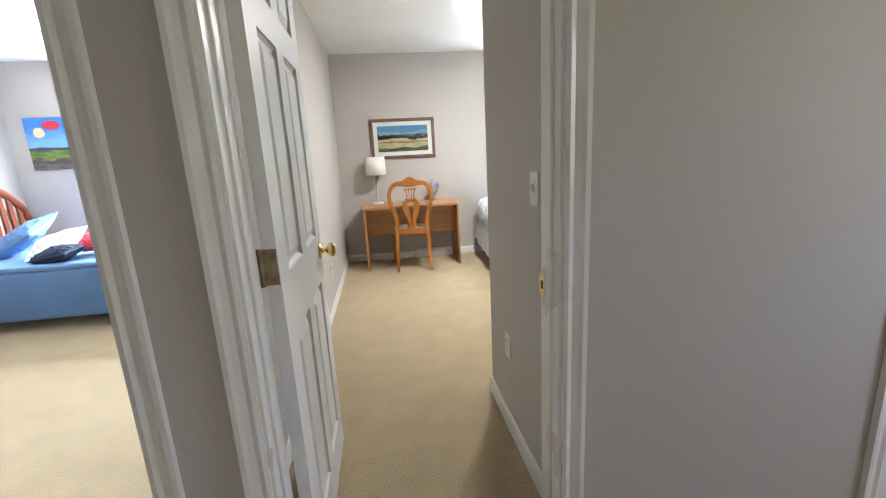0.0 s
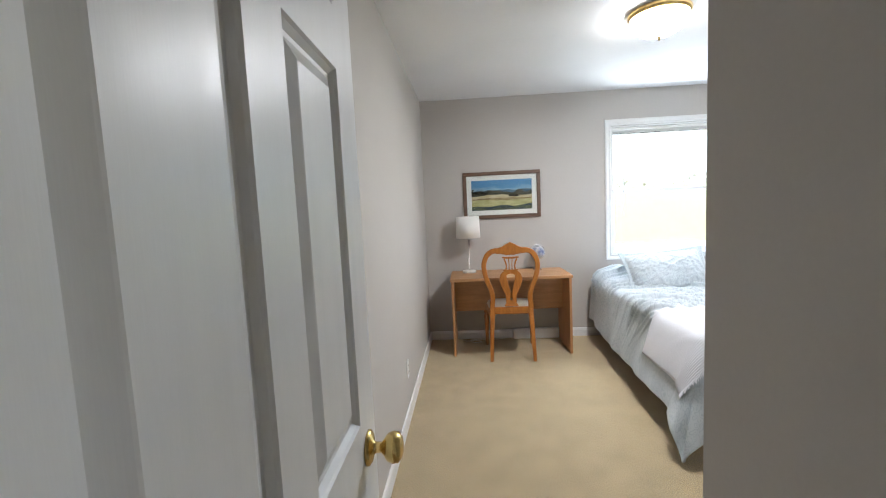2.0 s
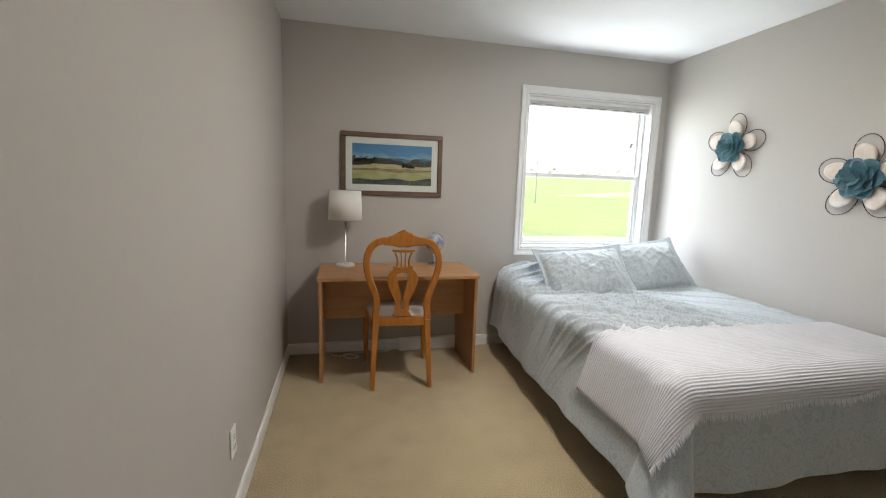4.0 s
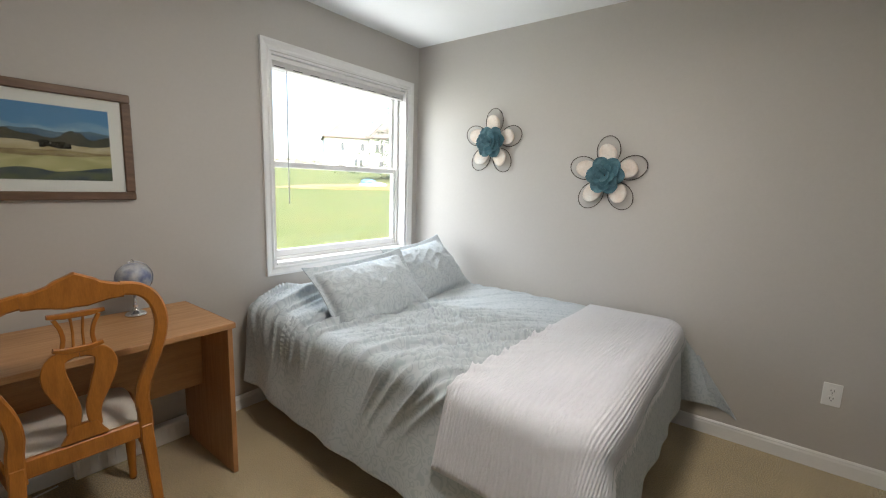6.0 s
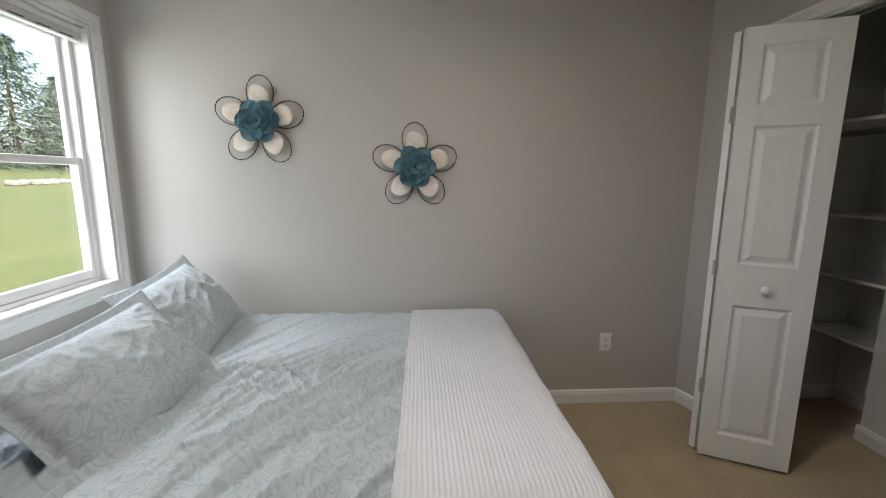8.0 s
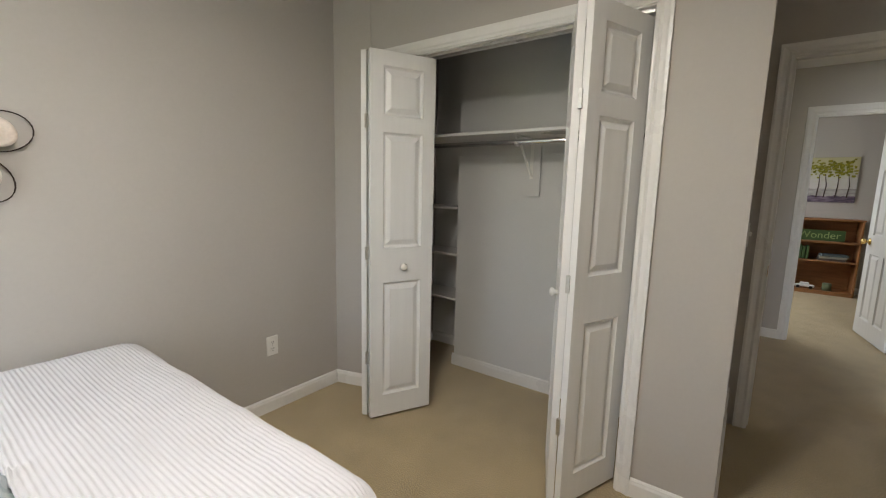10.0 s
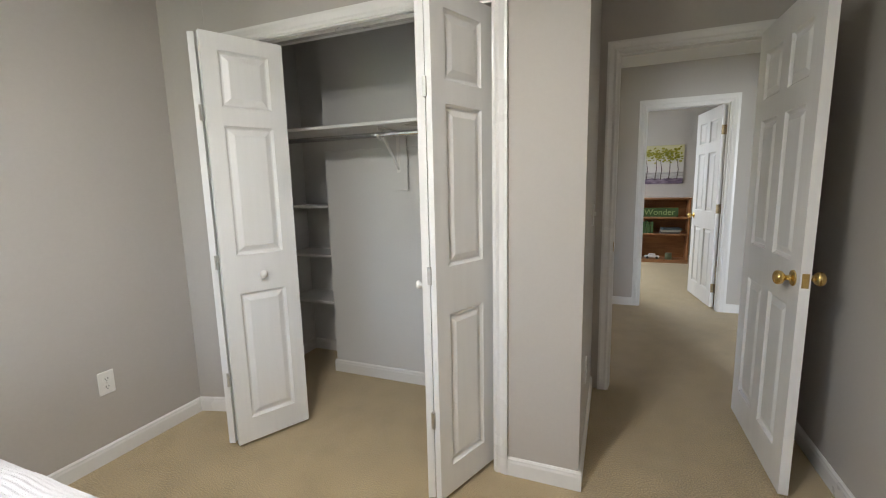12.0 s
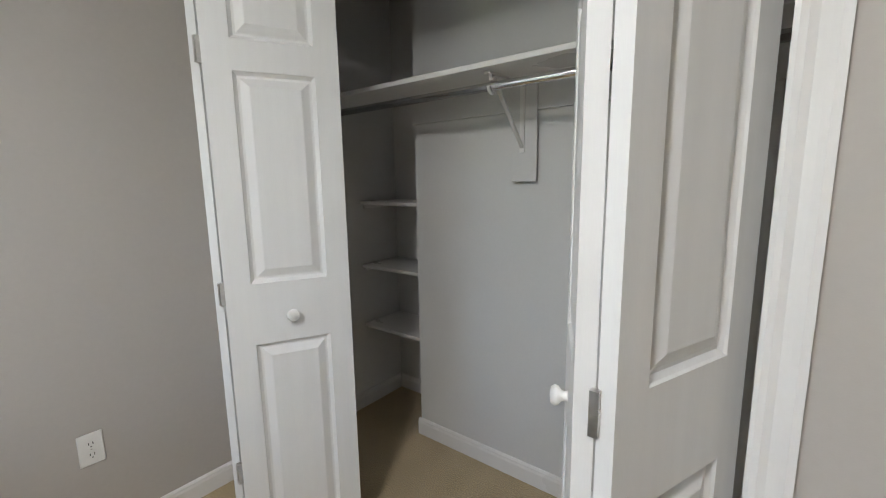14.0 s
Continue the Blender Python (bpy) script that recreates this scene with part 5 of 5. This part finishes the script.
for x in (-0.07, 0.07):
    for y in (-0.04, 0.04):
        part("wheel", lathe(((0.0, -0.006), (0.02, -0.006), (0.02, 0.006), (0.0, 0.006)), 14, pose(x, y, 0.02, 90)), DARK, car)
tin = tagged(part("tin", lathe(((0.0, 0.0), (0.05, 0.0), (0.05, 0.095), (0.047, 0.1), (0.0, 0.1)), 20), mat("green_tin", (0.16, 0.20, 0.12), 0.5), None, "", True, pose(-0.12, -2.46, 0.051)), "small green tin on the bottom shelf", "tin")
tp = thing("tree_painting", "canvas painting of yellow-leaved trees", "picture", pose(0.015, -2.73, 1.575, 0, 0, 180))
TREEP = print_mat("tree_painting_paint", 0.6, 0.6, [(0.30, 0.06, 5, (0.36, 0.34, 0.33), (0.50, 0.48, 0.47)), (0.13, 0.1, 8, (0.10, 0.07, 0.11), (0.26, 0.20, 0.26))], (0.55, 0.52, 0.30), (0.62, 0.60, 0.58), 8.0)
part("canvas", boxes((-0.31, -0.03, -0.31, 0.31, -0.001, 0.31), bevel=0.003), TREEP, tp)
BARK = mat("painted_trunk", (0.06, 0.04, 0.03), 0.7)
OLIVE = mat("painted_leaves", (0.34, 0.32, 0.03), 0.7, var=0.2, vs=30)
rng = random.Random(3)
for k, x in enumerate((-0.23, -0.10, -0.02, 0.10, 0.22)):
    part("painted_trunk", tube([(x, -0.0325, -0.24), (x + 0.015, -0.0325, -0.08), (x - 0.01 + 0.02 * (k % 2), -0.0325, 0.08)], [0.007, 0.006, 0.003], 5), BARK, tp)
leafs = bmesh.new()
for k in range(170):
    x, z = rng.uniform(-0.29, 0.29), rng.gauss(0.16, 0.055)
    if abs(z - 0.16) > 0.13:
        continue
    r = rng.uniform(0.008, 0.022)
    add_box(leafs, x - r, -0.0335 - 0.0001 * (k % 9), z - r * 0.7, x + r, -0.0305, z + r * 0.7, bevel=r * 0.35)
tagged(part("painted_leaves", leafs, OLIVE, tp), kind="stuff")

# ---- outdoors ----
def grass_mat():
    m = mat("lawn", (0.075, 0.105, 0.02), 0.95, var=0.0, vs=0.8, gvar=0.25, gs=7, bump=0.5, bs=30, tint=(0.125, 0.135, 0.04), coords="Object")
    return m


def rise(x, y):
    p = 0.66 * x + 0.75 * (y - 6.9)
    return -0.5 + 0.058 * max(0, min(75, p)) + (0.05 * noise.noise((x * 0.2, y * 0.2, 0)) if p > 0 else 0)


gm = bmesh.new()
ticks = [-1500, -700, -350, -180] + [-100 + 4 * k for k in range(61)] + [180, 350, 700, 1500]
gv = {(i, j): gm.verts.new((x, y, rise(x, y))) for i, x in enumerate(ticks) for j, y in enumerate(ticks)}
for i in range(len(ticks) - 1):
    for j in range(len(ticks) - 1):
        gm.faces.new((gv[i, j], gv[i + 1, j], gv[i + 1, j + 1], gv[i, j + 1])).smooth = True
structure("ground", gm, grass_mat(), "sloping mown lawn", "lawn")
structure("garden_bed", boxes((-9, -2.2, -0.4, 5, 2.6, 0.06), bevel=0.05), mat("dry_mulch", (0.30, 0.22, 0.13), 0.95, var=0.25, tint=(0.13, 0.13, 0.045), vs=1.3, gvar=0.3, gs=20, bump=0.8, bs=30), "strip of dry bare earth across the lawn", "garden bed").matrix_basis = pose(17.5, 28.5, rise(17.5, 28.5), 2.0, -2.1, -38)
STONE = mat("edging_stone", (0.34, 0.31, 0.28), 0.9, var=0.2, vs=6, gvar=0.15, bump=0.6, bs=30)
rng = random.Random(12)
for k in range(16):
    x, y = 20.0 + k * 0.42, 22.6 - k * 0.10
    st = bmesh.new()
    bmesh.ops.create_icosphere(st, subdivisions=2, radius=1)
    for v in st.verts:
        v.co *= 1 + 0.25 * noise.noise(v.co * 1.7 + Vector((k, 0, 0)))
    st.transform(Matrix.Diagonal((0.28, 0.22, 0.16, 1)))
    tagged(part("edging_stone", st, STONE, None, "", False, pose(x, y, rise(x, y) + 0.08, 0, 0, rng.uniform(0, 180))), "grey rounded stone edging a garden bed", "stone", "stones of the garden bed")
boat = thing("covered_boat", "small white boat under a blue cover on the lawn", "boat", pose(19.6, 24.9, rise(19.6, 24.9), 0, 0, -38))
hull = bmesh.new()
bmesh.ops.create_uvsphere(hull, u_segments=20, v_segments=12, radius=1)
hull.transform(Matrix.Translation((0, 0, 0.3)) @ Matrix.Diagonal((0.9, 0.4, 0.18, 1)))
part("hull", hull, PLASTIC, boat, "", True)
cov = bmesh.new()
bmesh.ops.create_uvsphere(cov, u_segments=20, v_segments=12, radius=1)
cov.transform(Matrix.Translation((-0.3, 0, 0.46)) @ Matrix.Diagonal((0.5, 0.36, 0.22, 1)))
part("cover", cov, mat("blue_tarp", (0.10, 0.22, 0.42), 0.5), boat, "blue cover", True)

SIDING = mat("white_siding", (0.74, 0.74, 0.74), 0.7, var=0.03, vs=0.5, bump=0.2, bs=4)
ROOFM = mat("brown_shingles", (0.185, 0.155, 0.145), 0.9, var=0.15, vs=1.5, gvar=0.2, gs=10, bump=0.5, bs=8)
PANE = mat("dark_window_glass", (0.10, 0.12, 0.14), 0.1, var=0.1, bump=0.0)


def house(m):
    root = thing("neighbour_house", "white two-storey house with a brown hipped roof", "house", m)
    part("wall_block", boxes((-8.5, 0, -2.5, 2.2, 9, 5.6)), SIDING, root)
    part("wall_block", boxes((2.2, -1.6, -2.5, 10.0, 8.5, 5.6)), SIDING, root)

    def hip(x0, y0, x1, y1, z, top, nm):
        bm = bmesh.new()
        o = 0.5
        x0, y0, x1, y1 = x0 - o, y0 - o, x1 + o, y1 + o
        w = min(x1 - x0, y1 - y0) / 2
        lo = [bm.verts.new(c) for c in ((x0, y0, z), (x1, y0, z), (x1, y1, z), (x0, y1, z))]
        b2 = [bm.verts.new(c) for c in ((x0, y0, z - 0.2), (x1, y0, z - 0.2), (x1, y1, z - 0.2), (x0, y1, z - 0.2))]
        cy, cx = (y0 + y1) / 2, (x0 + x1) / 2
        if x1 - x0 > y1 - y0:
            r = [bm.verts.new((x0 + w, cy, top)), bm.verts.new((x1 - w, cy, top))]
            bm.faces.new((lo[0], lo[1], r[1], r[0])), bm.faces.new((lo[1], lo[2], r[1])), bm.faces.new((lo[2], lo[3], r[0], r[1])), bm.faces.new((lo[3], lo[0], r[0]))
        else:
            r = [bm.verts.new((cx, y0 + w, top)), bm.verts.new((cx, y1 - w, top))]
            bm.faces.new((lo[0], lo[1], r[0])), bm.faces.new((lo[1], lo[2], r[1], r[0])), bm.faces.new((lo[2], lo[3], r[1])), bm.faces.new((lo[3], lo[0], r[0], r[1]))
        bm.faces.new(b2[::-1])
        for k in range(4):
            bm.faces.new((b2[k], b2[(k + 1) % 4], lo[(k + 1) % 4], lo[k]))
        bmesh.ops.recalc_face_normals(bm, faces=bm.faces[:])
        part(nm, bm, ROOFM, root, "brown shingle hip")
    hip(-8.5, 0, 2.2, 9, 5.6, 8.6, "roof")
    hip(2.2, -1.6, 10.0, 8.5, 5.62, 8.7, "roof")
    for x, y, z, w, h in ((-4.2, 0, 4.0, 0.9, 1.3), (0.6, 0, 4.0, 0.9, 1.3), (-1.0, 0, 1.2, 0.8, 1.5), (0.2, 0, 1.2, 0.8, 1.5), (4.0, -1.6, 3.9, 0.9, 1.4), (5.1, -1.6, 3.9, 0.9, 1.4), (8.2, -1.6, 3.9, 1.0, 1.4), (5.0, -1.6, 1.2, 1.1, 1.0), (7.6, -1.6, 0.7, 1.0, 2.0), (9.2, -1.6, 1.1, 0.8, 1.1)):
        wn_ = part("window", boxes((x - w / 2 - 0.1, y - 0.05, z - h / 2 - 0.1, x + w / 2 + 0.1, y - 0.005, z + h / 2 + 0.1)), TRIM, root)
        part("pane", boxes((x - w / 2, y - 0.07, z - h / 2, x + w / 2, y - 0.055, z + h / 2)), PANE, wn_, "dark glass")
    return root


house(pose(53.9, 64.9, 3.85, 0, 0, -34) @ Matrix.Diagonal((0.74, 0.74, 1.05, 1)))


def conifer(m, height, spread, seed):
    rng = random.Random(seed)
    root = thing("spruce_tree", "tall dark green spruce with drooping boughs", "tree", m)
    part("trunk", tube([(0, 0, -0.3), (0.03, 0, height * 0.5), (0, 0.02, height * 0.98)], [0.22, 0.12, 0.02], 8), mat("spruce_bark", (0.10, 0.07, 0.05), 0.9, var=0.2), root)
    verts, faces = [], []
    limbs = bmesh.new()
    for k in range(210):
        f = (k + rng.random()) / 210
        z = height * (0.06 + 0.93 * f)
        L = spread * (1 - f) ** 0.8 * rng.uniform(0.45, 1.15) + 0.2
        a_ = k * 2.4 + rng.uniform(-0.4, 0.4)
        d = Vector((math.cos(a_), math.sin(a_), 0))
        side = Vector((-d.y, d.x, 0))
        droop = 0.25 + 0.25 * (1 - f)
        path = lambda s: d * (L * s) + Vector((0, 0, z - droop * L * s + 0.28 * L * s * s))
        tube([path(0), path(0.5), path(1.0)], [0.035, 0.02, 0.006], 4, bm=limbs) if k % 2 else None
        for q in range(int(16 + 30 * (1 - f))):
            s = rng.uniform(0.15, 1.05)
            c = path(s) + side * rng.uniform(-0.28, 0.28) * L * (1.1 - 0.6 * s) + Vector((0, 0, rng.uniform(-0.25, 0.08)))
            dirv = (d * rng.uniform(0.2, 1) + side * rng.uniform(-1, 1) + Vector((0, 0, rng.uniform(-0.9, 0.1)))).normalized()
            w_ = dirv.cross(Vector((rng.uniform(-1, 1), rng.uniform(-1, 1), 1))).normalized() * rng.uniform(0.03, 0.07)
            ln = dirv * rng.uniform(0.22, 0.5)
            n0 = len(verts)
            verts += [c - w_ * 0.5, c + w_ * 0.5, c + ln * 0.6 + w_, c + ln, c + ln * 0.6 - w_]
            faces.append((n0, n0 + 1, n0 + 2, n0 + 3, n0 + 4))
    part("limbs", limbs, BARK, root)
    me = bpy.data.meshes.new("crown")
    me.from_pydata(verts, [], faces)
    me.materials.append(mat("spruce_needles", (0.085, 0.125, 0.075), 0.8, var=0.2, vs=1.5, gvar=0.2, gs=6, bump=0.0))
    cr = new("crown", me)
    cr.parent = root
    tagged(cr, kind="stuff")
    return root


conifer(pose(32.1, 32.7, rise(32.1, 32.7)), 8.9, 7.2, 4)
conifer(pose(36.5, 33.0, rise(36.5, 33.0)), 7.0, 2.6, 9)
# low woods far off behind the lawn
wv, wf = [], []
rng = random.Random(21)
for k in range(1100):
    t = rng.random()
    cx, cy = 5 + 60 * t + rng.uniform(-3, 3), 105 - 15 * t + rng.uniform(-4, 4)
    hgt = 2.6 + 2.2 * noise.noise((cx * 0.12, 0, 3))
    c = Vector((cx, cy, rise(cx, cy) + hgt * rng.random() ** 0.7))
    u_ = Vector((rng.uniform(-1, 1), rng.uniform(-1, 1), rng.uniform(-1, 1))).normalized() * rng.uniform(0.25, 0.7)
    v_ = u_.orthogonal().normalized() * rng.uniform(0.2, 0.5)
    n0 = len(wv)
    wv += [c - u_, c + v_, c + u_, c - v_]
    wf.append((n0, n0 + 1, n0 + 2, n0 + 3))
me = bpy.data.meshes.new("far_woods")
me.from_pydata(wv, [], wf)
me.materials.append(mat("spring_foliage", (0.26, 0.25, 0.18), 0.9, var=0.2, vs=0.3))
tagged(new("far_woods", me), "thin spring woods on the far edge", "trees", kind="stuff")
